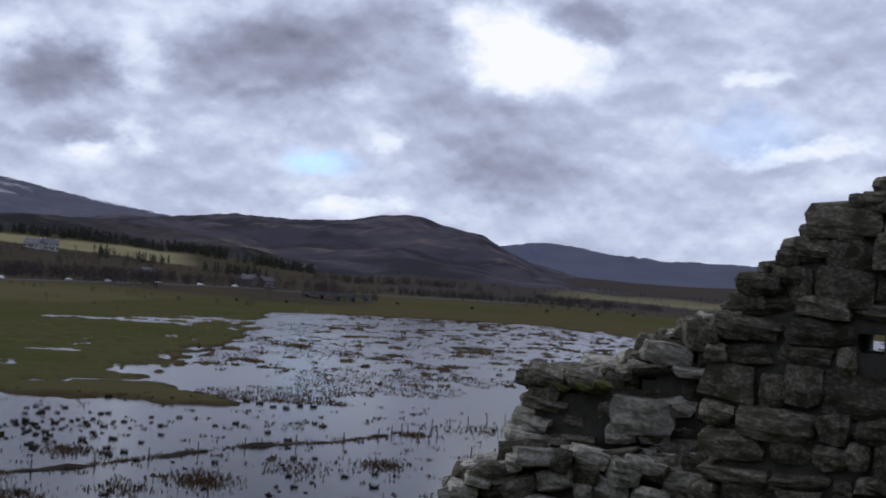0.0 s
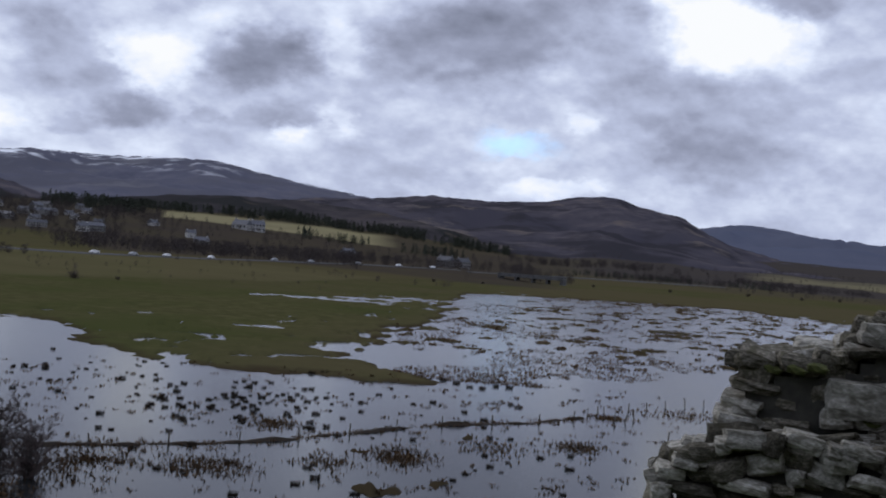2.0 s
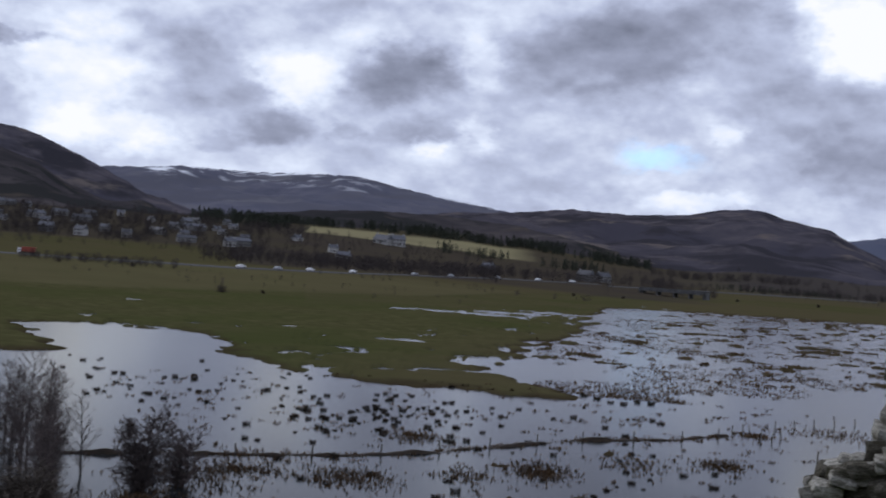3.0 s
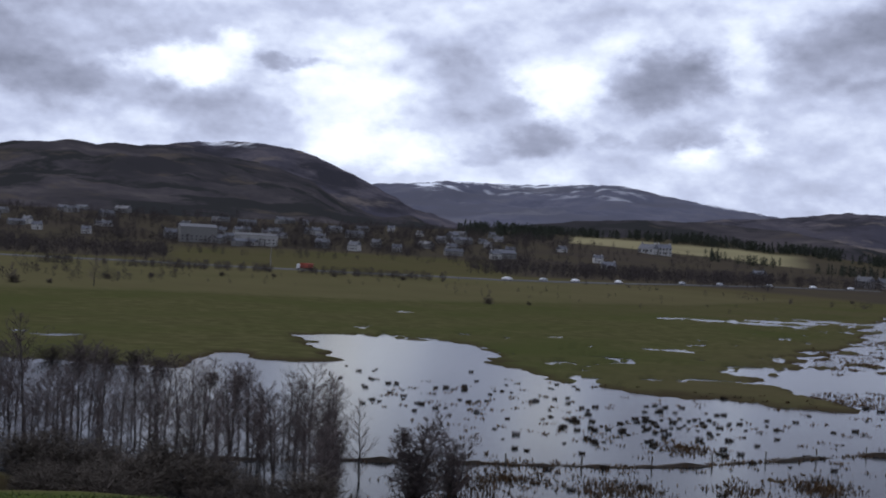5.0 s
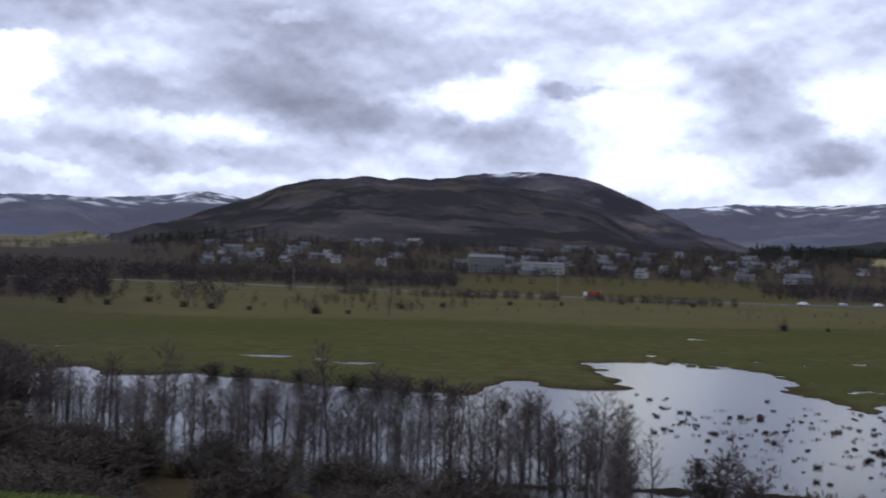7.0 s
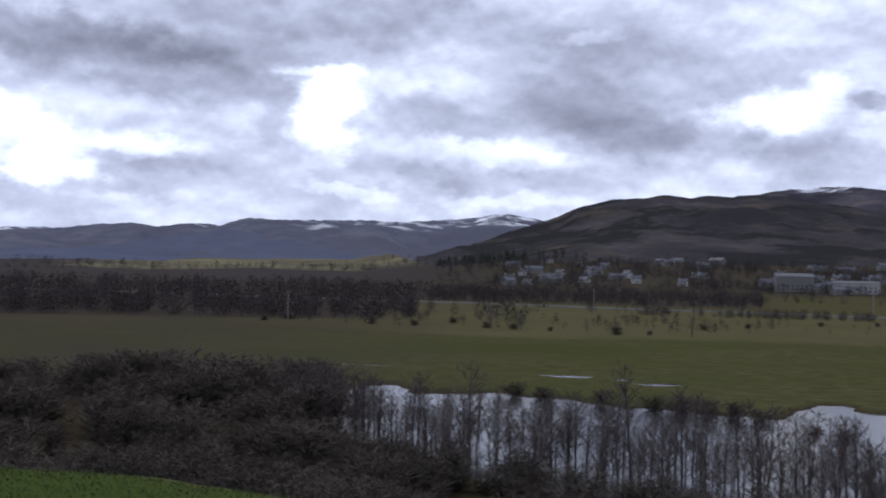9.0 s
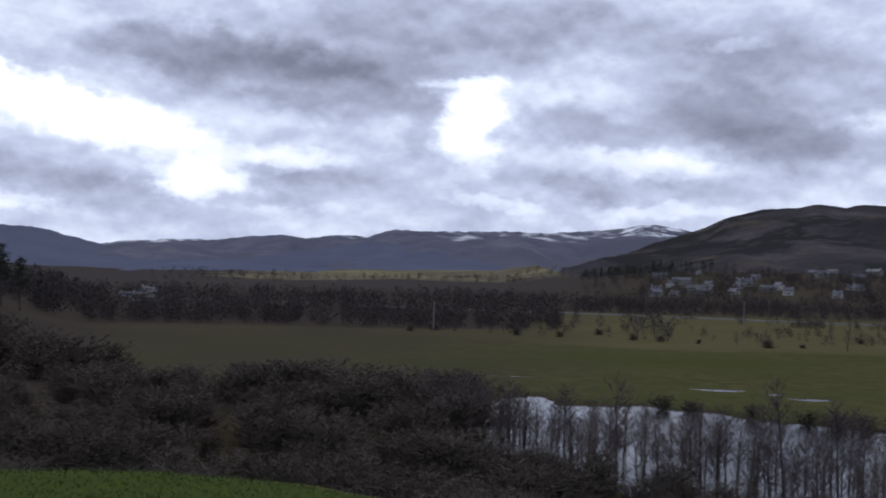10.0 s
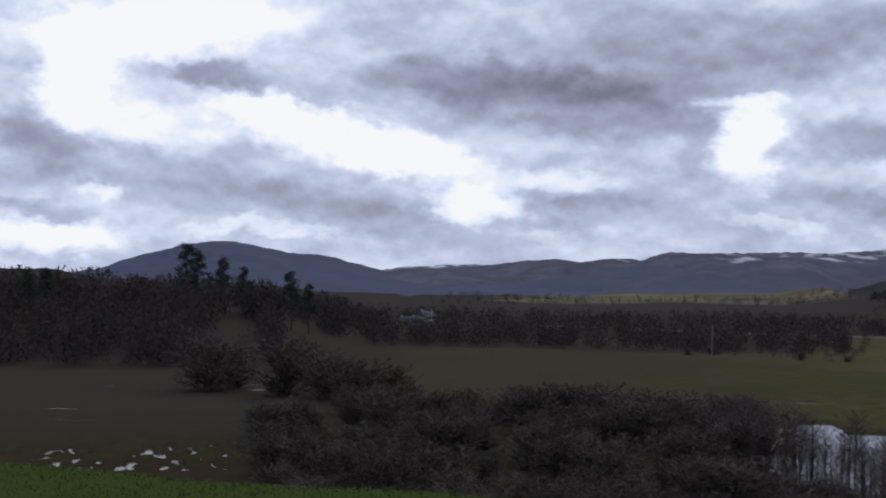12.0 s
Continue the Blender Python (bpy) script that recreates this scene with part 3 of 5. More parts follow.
def hill(label, ridge, far, near, mat, snow=(), low=8.0, rough=0.016, seed=0, crest=1.0):
    """A hill whose skyline has the given (bearing, elevation) points, rising from distance near to its ridge at distance far."""
    a = np.arange(ridge[0][0], ridge[-1][0] + 0.01, 0.16)
    el = np.interp(a, [r[0] for r in ridge], [r[1] for r in ridge])
    el = np.convolve(np.pad(el, 2, mode="edge"), np.ones(5) / 5, "valid") + 0.035 * fbm(a * 1.6, a * 0 + seed, 4, seed + 7)
    s = np.concatenate([np.linspace(0, 1, 40), [1.08, 1.3]])
    A2, S = np.meshgrid(np.radians(a), s, indexing="ij")
    wave = 1 + 0.10 * fbm(np.degrees(A2) / 5, S * 0 + seed, 3, seed)
    Dd = near + (far * wave - near) * S
    X, Y = -np.sin(A2) * Dd, np.cos(A2) * Dd
    top = (18 + far * wave * np.tan(np.radians(el))[:, None])
    gullies = fbm(X / (far * 0.07), Y / (far * 0.07), 5, seed + 50)
    up = np.where(S <= 1, np.clip(S, 0, 1) ** crest, 1 - (S - 1) * 1.5)
    foot = terrain(X[:, 0], Y[:, 0])[0][:, None] - 3 + low * 0
    Z = foot + (top - foot) * up + far * rough * gullies * np.clip(S * (1.02 - S) * 3, 0, 1) + far * 0.0012 * fbm(X / 30, Y / 30, 3, seed + 80) * (S > 0.8)
    n1, n2 = A2.shape
    ix = np.arange(n1 * n2).reshape(n1, n2)
    q = np.stack([ix[:-1, :-1], ix[1:, :-1], ix[1:, 1:], ix[:-1, 1:]], -1).reshape(-1, 4)
    hm = array_mesh("hill", np.stack([X, Y, Z], -1).reshape(-1, 3), q)
    hm.materials.append(mat)
    cover = np.zeros_like(X)
    for a0, a1, s0, k in snow:
        cover = np.maximum(cover, k * ease(a0 - 0.4, a0 + 0.4, np.degrees(A2)) * ease(a1 + 0.4, a1 - 0.4, np.degrees(A2)) * ease(s0, s0 + 0.08, S))
    hm.attributes.new("snow", "FLOAT", "POINT").data.foreach_set("value", cover.reshape(-1).astype(np.float32))
    hm.polygons.foreach_set("use_smooth", [True] * len(hm.polygons))
    hm.update()
    return tagged(new("hill", hm), label, "hill", kind="structure")


# the far hills' blue and pallor is haze painted into their materials
hill("long hill in blue haze far down the valley", [(-40, 1.4), (-13.4, 1.61), (-10.7, 1.49), (-9.1, 1.54), (-7.3, 1.79), (-5.4, 2.10), (-4.2, 2.12), (-3.1, 1.87), (-1, 1.5), (3, 0.8)], 4600, 3100, M_HILL_FAR, low=45, seed=1)
hill("dark heather ridge with a rocky brow", [(-9, 0.35), (-6.5, 0.6), (-4.0, 1.13), (-2.8, 1.71), (-1.7, 2.30), (0.2, 2.63), (1.3, 2.98), (2.7, 2.94), (4.5, 2.60), (6.6, 2.39), (8.2, 2.41), (9.2, 2.48), (11, 2.3), (13.0, 2.11), (15, 2.0), (17, 1.6)], 3300, 1500, M_HILL_MID, low=22, seed=2)
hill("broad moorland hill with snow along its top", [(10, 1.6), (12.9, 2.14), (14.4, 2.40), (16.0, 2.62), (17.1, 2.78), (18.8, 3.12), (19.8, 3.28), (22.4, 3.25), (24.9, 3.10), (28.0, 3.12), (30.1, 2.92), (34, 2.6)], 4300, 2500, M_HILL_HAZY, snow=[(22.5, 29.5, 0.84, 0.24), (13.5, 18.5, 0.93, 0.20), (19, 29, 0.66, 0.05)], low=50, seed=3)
hill("dark wooded hill above the village", [(27, 0.6), (29.5, 1.14), (31.6, 1.36), (33.3, 2.03), (34.3, 2.75), (36.5, 3.45), (39.6, 3.74), (41.2, 3.93), (42.0, 3.88), (43.4, 3.98), (44.4, 3.86), (45.6, 3.92), (46.6, 3.76), (47.7, 3.74), (48.7, 3.50), (49.5, 3.34), (50.5, 2.77), (52.0, 2.3), (53.6, 1.73), (55.6, 1.0), (57, 0.6)], 2300, 1420, M_HILL_NEAR, low=30, seed=4, crest=0.9)
hill("higher brown hill top with a patch of snow", [(27, 0.7), (29.0, 1.3), (30.1, 1.95), (31.8, 2.86), (33.3, 3.5), (34.4, 3.94), (35.5, 4.25), (36.5, 4.40), (38.5, 4.42), (40.0, 4.24), (41.5, 4.04), (44, 3.6), (47, 2.5)], 3100, 2350, M_HILL_MID, snow=[(37.4, 39.4, 0.90, 0.55), (34, 37, 0.94, 0.2)], low=30, seed=14, crest=0.9)
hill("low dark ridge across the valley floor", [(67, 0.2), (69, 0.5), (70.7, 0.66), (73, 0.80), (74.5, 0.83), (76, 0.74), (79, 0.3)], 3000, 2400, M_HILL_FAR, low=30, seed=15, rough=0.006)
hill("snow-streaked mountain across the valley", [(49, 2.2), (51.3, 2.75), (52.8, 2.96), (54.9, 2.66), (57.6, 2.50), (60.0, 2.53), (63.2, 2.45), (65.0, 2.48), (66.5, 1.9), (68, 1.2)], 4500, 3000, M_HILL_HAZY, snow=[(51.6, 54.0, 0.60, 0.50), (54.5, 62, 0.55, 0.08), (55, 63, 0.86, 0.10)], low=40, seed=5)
hill("middle hill in blue haze in the distance", [(58, 0.9), (61, 1.2), (63.5, 1.7), (66, 1.95), (68, 1.5), (71, 1.0), (73, 0.6)], 3900, 2900, M_HILL_FAR, low=35, seed=6)
hill("far hills in blue haze with a trace of snow", [(62, 1.9), (65.9, 2.10), (67.6, 2.16), (68.9, 1.85), (69.7, 2.05), (71.5, 1.95), (73.0, 1.77), (75.0, 1.74), (77, 1.6), (79, 1.3)], 4700, 3300, M_HILL_HAZY, snow=[(66, 69, 0.9, 0.25), (74, 78, 0.93, 0.2)], low=40, seed=7)
hill("steep haze-blue mountain with a notched shoulder", [(75, 0.3), (76.0, 0.65), (77.6, 1.23), (79.2, 1.65), (81.1, 2.09), (82.4, 2.05), (84.5, 2.48), (86.0, 2.62), (87.3, 2.40), (89.1, 1.88), (90.5, 1.45), (91.3, 0.87), (93, 0.6)], 4100, 2900, M_HILL_FAR, low=30, seed=8)
hill("low dark wooded rise", [(84, 0.5), (88, 0.72), (91.7, 0.83), (93.2, 1.12), (95.4, 1.06), (100, 1.0), (112, 0.9)], 1500, 1000, M_HILL_NEAR, low=8, seed=9, rough=0.01)
hill("dark conifer plantation slope", [(5.5, 0.35), (6.3, 0.43), (8.9, 0.88), (12.2, 1.52), (16.0, 1.77), (19.1, 1.77), (21.7, 1.60), (24.3, 1.27), (27, 0.9), (30, 0.7)], 1750, 1530, M_HILL_NEAR, low=33, seed=10, rough=0.004)

# ---- things: the ruined rubble wall beside the viewer ----
rng = random.Random(11)


def box_bm(sx, sy, sz, at=(0, 0, 0), bm=None):
    """A box with its base centre at the given place, added to a bmesh."""
    bm = bm or bmesh.new()
    bmesh.ops.create_cube(bm, size=1, matrix=Matrix.Translation((at[0], at[1], at[2] + sz / 2)) @ Matrix.Diagonal((sx, sy, sz, 1)))
    return bm


def stone_mesh(seed, mat):
    """A rough unit block, its corners rounded off and its faces uneven."""
    r = random.Random(seed)
    bm = bmesh.new()
    bmesh.ops.create_cube(bm, size=1)
    bmesh.ops.subdivide_edges(bm, edges=bm.edges[:], cuts=2, use_grid_fill=True)
    off = Vector((r.uniform(0, 40), r.uniform(0, 40), r.uniform(0, 40)))
    power = r.uniform(4.0, 8.0)
    skew = [r.uniform(-0.14, 0.14) for _ in range(4)]
    for v in bm.verts:
        c = v.co * 2
        k = (abs(c.x) ** power + abs(c.y) ** power + abs(c.z) ** power) ** (-1 / power)
        c = c * k * 0.5
        c.z *= 1 + skew[0] * 2 * c.x + skew[1] * 2 * c.y
        c.x *= 1 + skew[2] * 2 * c.z
        c.y += skew[3] * c.x
        v.co = c + noise.noise_vector(c * 2.6 + off) * 0.09 + noise.noise_vector(c * 6.0 + off) * 0.035
    me = bpy.data.meshes.new("stone")
    bm.to_mesh(me)
    bm.free()
    me.materials.append(mat)
    return me


STONES = [stone_mesh(k, M_STONE) for k in range(16)]
PALES = [stone_mesh(50 + k, M_PALE) for k in range(6)]


def put_stone(wall, u, n, origin, s, depth, z, ln, dp, ht, pale, tilt=3.0):
    me = rng.choice(PALES) if rng.random() < pale else rng.choice(STONES)
    ob = new("stone", me)
    turn = math.degrees(math.atan2(u[1], u[0]))
    x, y = origin[0] + u[0] * s + n[0] * depth, origin[1] + u[1] * s + n[1] * depth
    flip = rng.choice((0, 180))
    m = pose(x, y, z, rng.uniform(-tilt, tilt), rng.uniform(-tilt, tilt), turn + rng.uniform(-tilt, tilt) + flip)
    ob.parent = wall
    ob.matrix_local = m @ Matrix.Diagonal((ln, dp, ht, 1))
    return ob


def rubble(wall, origin, u, s0, s1, z0, profile, low, high, pale, proud, hole=None, shortest=0.14, longest=0.42, tilt=3.0, deep=0.26):
    """Courses of uneven stones up to a stepped top line; n points out of the face."""
    n = (u[1], -u[0])
    z, row = z0, 0
    while z < max(p[1] for p in profile):
        ht = rng.uniform(low, high)
        s = s0 + rng.uniform(-0.035, 0.0)
        while s < s1:
            ln = rng.uniform(shortest, longest)
            mid = s + ln / 2
            top = np.interp(mid, [p[0] for p in profile], [p[1] for p in profile])
            h = ht * rng.uniform(0.72, 1.25)
            top = min(top, float(np.interp(s + 0.2 * ln, [p[0] for p in profile], [p[1] for p in profile])))
            if z + 0.6 * ht < top and not (hole and hole[0] - 0.5 * ln < mid < hole[1] + 0.5 * ln and hole[2] < z + ht and z < hole[3]):
                put_stone(wall, u, n, origin, mid, -deep / 2 + rng.uniform(-proud, proud), z + ht / 2 + rng.uniform(-0.015, 0.015), ln * 1.03, deep, h * 1.06, pale, tilt)
            elif hole and hole[2] < z + ht and z < hole[3] and z + 0.6 * ht < top:
                # stones cut to the sides of the opening
                if s < hole[0] - 0.05:
                    w = hole[0] - s
                    put_stone(wall, u, n, origin, s + w / 2, -deep / 2, z + h / 2, w, deep, h, pale, 1.0)
                    s = hole[1]
                    continue
                if s + ln > hole[1]:
                    w = max(0.08, s + ln - hole[1])
                    put_stone(wall, u, n, origin, hole[1] + w / 2, -deep / 2, z + h / 2, w, deep, h, pale, 1.0)
                else:
                    s += 0.03
                    continue
            else:
                s += 0.03
                continue
            s += ln * 0.985
        z += ht * 0.97
        row += 1


def core(wall, origin, u, s0, s1, z0, profile, thick, back, hole=None, step=0.06, under=0.11):
    """The mortar and hearting behind the face, column by column under the top line."""
    n = (u[1], -u[0])
    bm = bmesh.new()
    turn = math.degrees(math.atan2(u[1], u[0]))
    s = s0
    while s < s1:
        mid = s + step / 2
        top = float(np.interp(mid, [p[0] for p in profile], [p[1] for p in profile])) - under + rng.uniform(-0.03, 0.02)
        cx, cy = origin[0] + u[0] * mid - n[0] * (back + thick / 2), origin[1] + u[1] * mid - n[1] * (back + thick / 2)
        spans = [(z0, top)]
        if hole and hole[0] - 0.01 < mid < hole[1] + 0.01:
            spans = [(z0, hole[2]), (hole[3], top)]
        for a, b in spans:
            if b > a:
                bmesh.ops.create_cube(bm, size=1, matrix=pose(cx, cy, (a + b) / 2, 0, 0, turn) @ Matrix.Diagonal((step, thick, b - a, 1)))
        s += step
    return part("core", bm, M_MORTAR, wall, "dark lime mortar between the stones")


ruin = tagged(new("ruined_wall"), "broken dark rubble wall stepping down to a stub", "wall")
A0, AU = (1.087, 4.983), (0.891, -0.454)
TOP_A = [(-0.02, 17.80), (0.0, 17.87), (0.09, 17.98), (0.13, 18.03), (0.14, 18.10), (0.175, 18.15), (0.215, 18.17), (0.22, 18.20), (0.29, 18.225), (0.295, 18.295), (0.375, 18.30), (0.39, 18.34), (0.44, 18.37), (0.50, 18.375), (0.51, 18.42), (0.57, 18.445), (0.575, 18.515), (0.67, 18.52), (1.03, 18.70), (1.6, 19.1), (2.6, 20.0), (3.4, 20.3)]
HOLE_A = (0.60, 0.70, 17.83, 17.905)
core(ruin, A0, AU, 0.09, 3.4, 16.15, TOP_A, 0.46, 0.055, HOLE_A, 0.05, 0.05)
rubble(ruin, A0, AU, 0.0, 1.3, 16.7, TOP_A, 0.045, 0.15, 0.03, 0.03, HOLE_A, 0.07, 0.34, 7.0)
s = -0.01
while s < 0.78:
    ln = rng.uniform(0.06, 0.125)
    h = rng.uniform(0.05, 0.085)
    top = float(np.interp(s + 0.3 * ln, [p[0] for p in TOP_A], [p[1] for p in TOP_A]))
    for under in (0, 1):
        put_stone(ruin, AU, (AU[1], -AU[0]), A0, s + ln / 2 + 0.02 * under, -0.10 - 0.02 * rng.random(), top - h * (0.5 + 0.9 * under), ln * (1.1 + 0.5 * under), 0.2, h * 1.1, 0.06, 7)
    s += ln * 0.95
B0, BU = (0.682, 5.558), (0.993, -0.122)
TOP_B = [(-0.345, 17.2), (-0.335, 17.36), (-0.28, 17.47), (-0.25, 17.60), (0.06, 17.635), (0.19, 17.66), (0.285, 17.71), (0.32, 17.775), (0.43, 17.805), (0.50, 17.88), (0.67, 17.995), (0.75, 18.0)]
FOOT_B = [(-0.62, 16.95), (-0.59, 17.03), (-0.555, 17.10), (-0.46, 17.17), (-0.36, 17.23), (-0.29, 17.265), (0.0, 17.29), (0.75, 17.30)]
core(ruin, B0, BU, -0.22, 0.72, 16.15, TOP_B, 0.7, 0.04)
rubble(ruin, B0, BU, -0.34, 0.70, 17.15, TOP_B, 0.05, 0.12, 0.32, 0.05, None, 0.08, 0.26, 9.0)
core(ruin, (B0[0], B0[1] - 0.18), BU, -0.50, 0.7, 16.15, FOOT_B, 0.6, 0.06)
rubble(ruin, (B0[0] - 0.02, B0[1] - 0.20), BU, -0.60, 0.6, 16.6, FOOT_B, 0.05, 0.11, 0.36, 0.06, None, 0.08, 0.24, 13.0)
# loose broken stones lying along the stub's top and ledge
for k in range(70):
    s = rng.uniform(-0.24, 0.62)
    top = float(np.interp(s, [p[0] for p in TOP_B], [p[1] for p in TOP_B]))
    back = rng.uniform(0.05, 0.62)
    put_stone(ruin, BU, (BU[1], -BU[0]), B0, s, -back, top - 0.05 + 0.05 * back + rng.uniform(-0.015, 0.025), rng.uniform(0.07, 0.2), rng.uniform(0.07, 0.16), rng.uniform(0.04, 0.09), 0.4, 16)
for k in range(60):
    s = rng.uniform(-0.58, 0.5)
    top = float(np.interp(s, [p[0] for p in FOOT_B], [p[1] for p in FOOT_B]))
    put_stone(ruin, BU, (BU[1], -BU[0]), (B0[0], B0[1] - 0.18), s, rng.uniform(-0.22, 0.02), top - 0.04 + rng.uniform(-0.01, 0.03), rng.uniform(0.07, 0.22), rng.uniform(0.08, 0.16), rng.uniform(0.04, 0.09), 0.5, 14)
pale = put_stone(ruin, BU, (BU[1], -BU[0]), B0, 0.26, -0.06, 17.45, 0.29, 0.26, 0.17, 1.0, 1.5)
for sx, d, z in ((-0.02, 0.1, 17.56), (-0.12, 0.06, 17.55), (0.06, 0.16, 17.58), (0.30, 0.10, 17.36), (-0.2, 0.0, 17.22)):
    bm = bmesh.new()
    bmesh.ops.create_icosphere(bm, subdivisions=2, radius=0.06)
    for v in bm.verts:
        v.co.z *= 0.5
        v.co *= 0.8 + 0.5 * noise.noise(v.co * 30)
    mo = part("moss", bm, M_MOSS, ruin, "olive moss cushion")
    mo.matrix_local = Matrix.Translation((B0[0] + BU[0] * sx + 0.02, B0[1] + BU[1] * sx - d + 0.1, z))

# unseen walls added behind the viewer, to keep skylight off the ruined wall's face
for name, cx, cy, sx, sy, h, label in (("wall_south", -0.5, -4.4, 9.0, 0.8, 6.0, "unseen rubble wall added to shade the ruined wall"), ("wall_east", 4.6, -1.2, 0.8, 5.6, 4.4, "unseen rubble wall added to shade the ruined wall")):
    bm = box_bm(sx, sy, h, (0, 0, 0))
    bmesh.ops.subdivide_edges(bm, edges=bm.edges[:], cuts=5, use_grid_fill=True)
    for v in bm.verts:
        v.co += Vector((noise.noise(v.co), noise.noise(v.co + Vector((9, 0, 0))), 0.6 * noise.noise(v.co + Vector((0, 9, 0))) * (v.co.z > 0.1))) * 0.12
    tagged(part(name, bm, M_STONE), label, "wall", kind="structure").location = (cx, cy, 16.15)

# ---- bare trees ----


def tube(verts, faces, pts, radii, sides):
    start = len(verts)
    for k, (p, r) in enumerate(zip(pts, radii)):
        d = (pts[min(k + 1, len(pts) - 1)] - pts[max(k - 1, 0)]).normalized()
        a = d.orthogonal().normalized()
        b = d.cross(a)
        for j in range(sides):
            t = 2 * math.pi * j / sides
            verts.append(tuple(p + a * (r * math.cos(t)) + b * (r * math.sin(t))))
    for k in range(len(pts) - 1):
        for j in range(sides):
            q, w = start + k * sides, start + (k + 1) * sides
            faces.append((q + j, q + (j + 1) % sides, w + (j + 1) % sides, w + j))


def twig(verts, faces, p, d, length, width, r):
    a = d.orthogonal().normalized()
    a = (a * math.cos(r) + d.cross(a) * math.sin(r)) * width
    i = len(verts)
    verts.extend([tuple(p - a), tuple(p + a), tuple(p + d * length)])
    faces.append((i, i + 1, i + 2))


def bare_tree(seed, tall, stems=1, crown_from=0.3, spread=0.26, limbs=34, twigs=11, width=0.026, subs=4):
    """Trunk and crown of a leafless tree: tapered stems, rising limbs, branchlets and many fine twigs."""
    r = random.Random(seed)
    tv, tf, cv, cf = [], [], [], []
    for s in range(stems):
        lean = Vector((r.uniform(-1, 1), r.uniform(-1, 1), 0)) * (0.05 if stems == 1 else 0.28)
        h = tall * (1 if s == 0 else r.uniform(0.7, 0.97))
        base = Vector((r.uniform(-0.3, 0.3), r.uniform(-0.3, 0.3), -0.5)) if stems > 1 else Vector((0, 0, -0.5))
        pts = []
        for k in range(8):
            f = k / 7
            pts.append(base + Vector((0, 0, (h + 0.5) * f)) + lean * h * f ** 1.3 + Vector((r.uniform(-1, 1), r.uniform(-1, 1), 0)) * 0.07 * (k > 0))
        rad = [max(0.012, (0.0155 * h if stems == 1 else 0.012 * h) * (1 - 0.93 * k / 7)) for k in range(8)]
        tube(tv, tf, pts, rad, 6)
        count = limbs if stems == 1 else limbs // stems + 3
        for q in range(count):
            f = crown_from + (0.98 - crown_from) * ((q + r.random()) / count)
            i = min(6, int(f * 7))
            p = pts[i].lerp(pts[i + 1], f * 7 - i)
            az = r.uniform(0, 2 * math.pi)
            g0 = (f - crown_from) / (1 - crown_from)
            reach = h * spread * (0.35 + 0.75 * math.sin(math.pi * (0.18 + 0.74 * g0))) * r.uniform(0.45, 1.2) * (1 - 0.5 * g0 * g0)
            out = Vector((math.cos(az), math.sin(az), r.uniform(0.35, 1.1))).normalized()
            mid = p + out * reach * 0.5 + Vector((0, 0, reach * 0.06))
            end = p + out * reach + Vector((0, 0, reach * 0.22))
            tube(cv, cf, [p, mid, end], [0.028 * (1.2 - f) + 0.012, 0.018, 0.008], 3)
            for t in range(twigs):
                g = r.uniform(0.2, 1.0)
                o = p.lerp(mid, g * 2) if g < 0.5 else mid.lerp(end, g * 2 - 1)
                dv = (out + Vector((r.uniform(-1, 1), r.uniform(-1, 1), r.uniform(-0.5, 1.0)))).normalized()
                ln = r.uniform(0.35, 1.0) * (0.5 + reach * 0.35) * (1 - 0.45 * g0)
                twig(cv, cf, o, dv, ln, width, r.uniform(0, 3))
                for e in range(subs):
                    d2 = (dv + Vector((r.uniform(-1, 1), r.uniform(-1, 1), r.uniform(-0.6, 0.9)))).normalized()
                    twig(cv, cf, o + dv * ln * r.uniform(0.25, 0.8), d2, ln * r.uniform(0.4, 0.7), width * 0.8, r.uniform(0, 3))
    return (tv, tf), (cv, cf)


def tree_thing(name, label, category, group, seed, **k):
    t, c = bare_tree(seed, **k)
    ob = tagged(new(name), label, category, group)
    part("trunk", t, M_BARK, ob)
    part("crown", c, M_TWIG if name == "alder_tree" else M_SCRUB, ob, "bare twigs without leaves")
    return ob


def plant(proto, first, x, y, turn, size, wide=1.0):
    """Set the prototype itself, or a copy, on the ground."""
    m = pose(x, y, max(height_at(x, y), -0.35), 3 * math.sin(x), 3 * math.cos(1.7 * y), turn)
    ob = proto if first else copy_thing(proto, m)
    ob.matrix_world = m @ Matrix.Diagonal((size * wide, size * wide, size, 1))
    return ob


rng = random.Random(23)
ALDERS = [tree_thing("alder_tree", "leafless grey-brown alder standing at the flood's edge", "tree", "alders along the flood", 100 + k, tall=8.5 + 0.5 * k, crown_from=0.12 + 0.08 * (k % 3), spread=0.26 + 0.05 * (k % 3), limbs=54, twigs=7, width=0.017) for k in range(5)]
BUSHES = [tree_thing("alder_tree", "many-stemmed bare alder bush in flood water", "tree", "alders along the flood", 140 + k, tall=7.0, stems=9, crown_from=0.08, spread=0.24, limbs=190, twigs=9, width=0.024) for k in range(2)]
used = set()
row = []
for k in range(172):
    f = k / 171
    az = 62.5 - 30.0 * f + rng.uniform(-0.5, 0.5)
    row.append((az, np.interp(az, [32, 38.8, 46, 54, 58, 63], [89, 98, 108, 119, 130, 150]) + rng.uniform(-11, 16), rng.uniform(0.45, 0.80)))
for k in range(26):
    az = rng.uniform(54, 63)
    row.append((az, np.interp(az, [54, 58, 63], [112, 124, 142]) + rng.uniform(-8, 8), rng.uniform(0.5, 0.75)))
row += [(54.3, 120, 1.0), (46.8, 108, 1.02), (34.3, 92, 0.86), (31.6, 92, 0.66), (44.5, 112, 0.9), (39.0, 100, 0.85), (50.5, 116, 0.9), (36.4, 95, 0.75)]
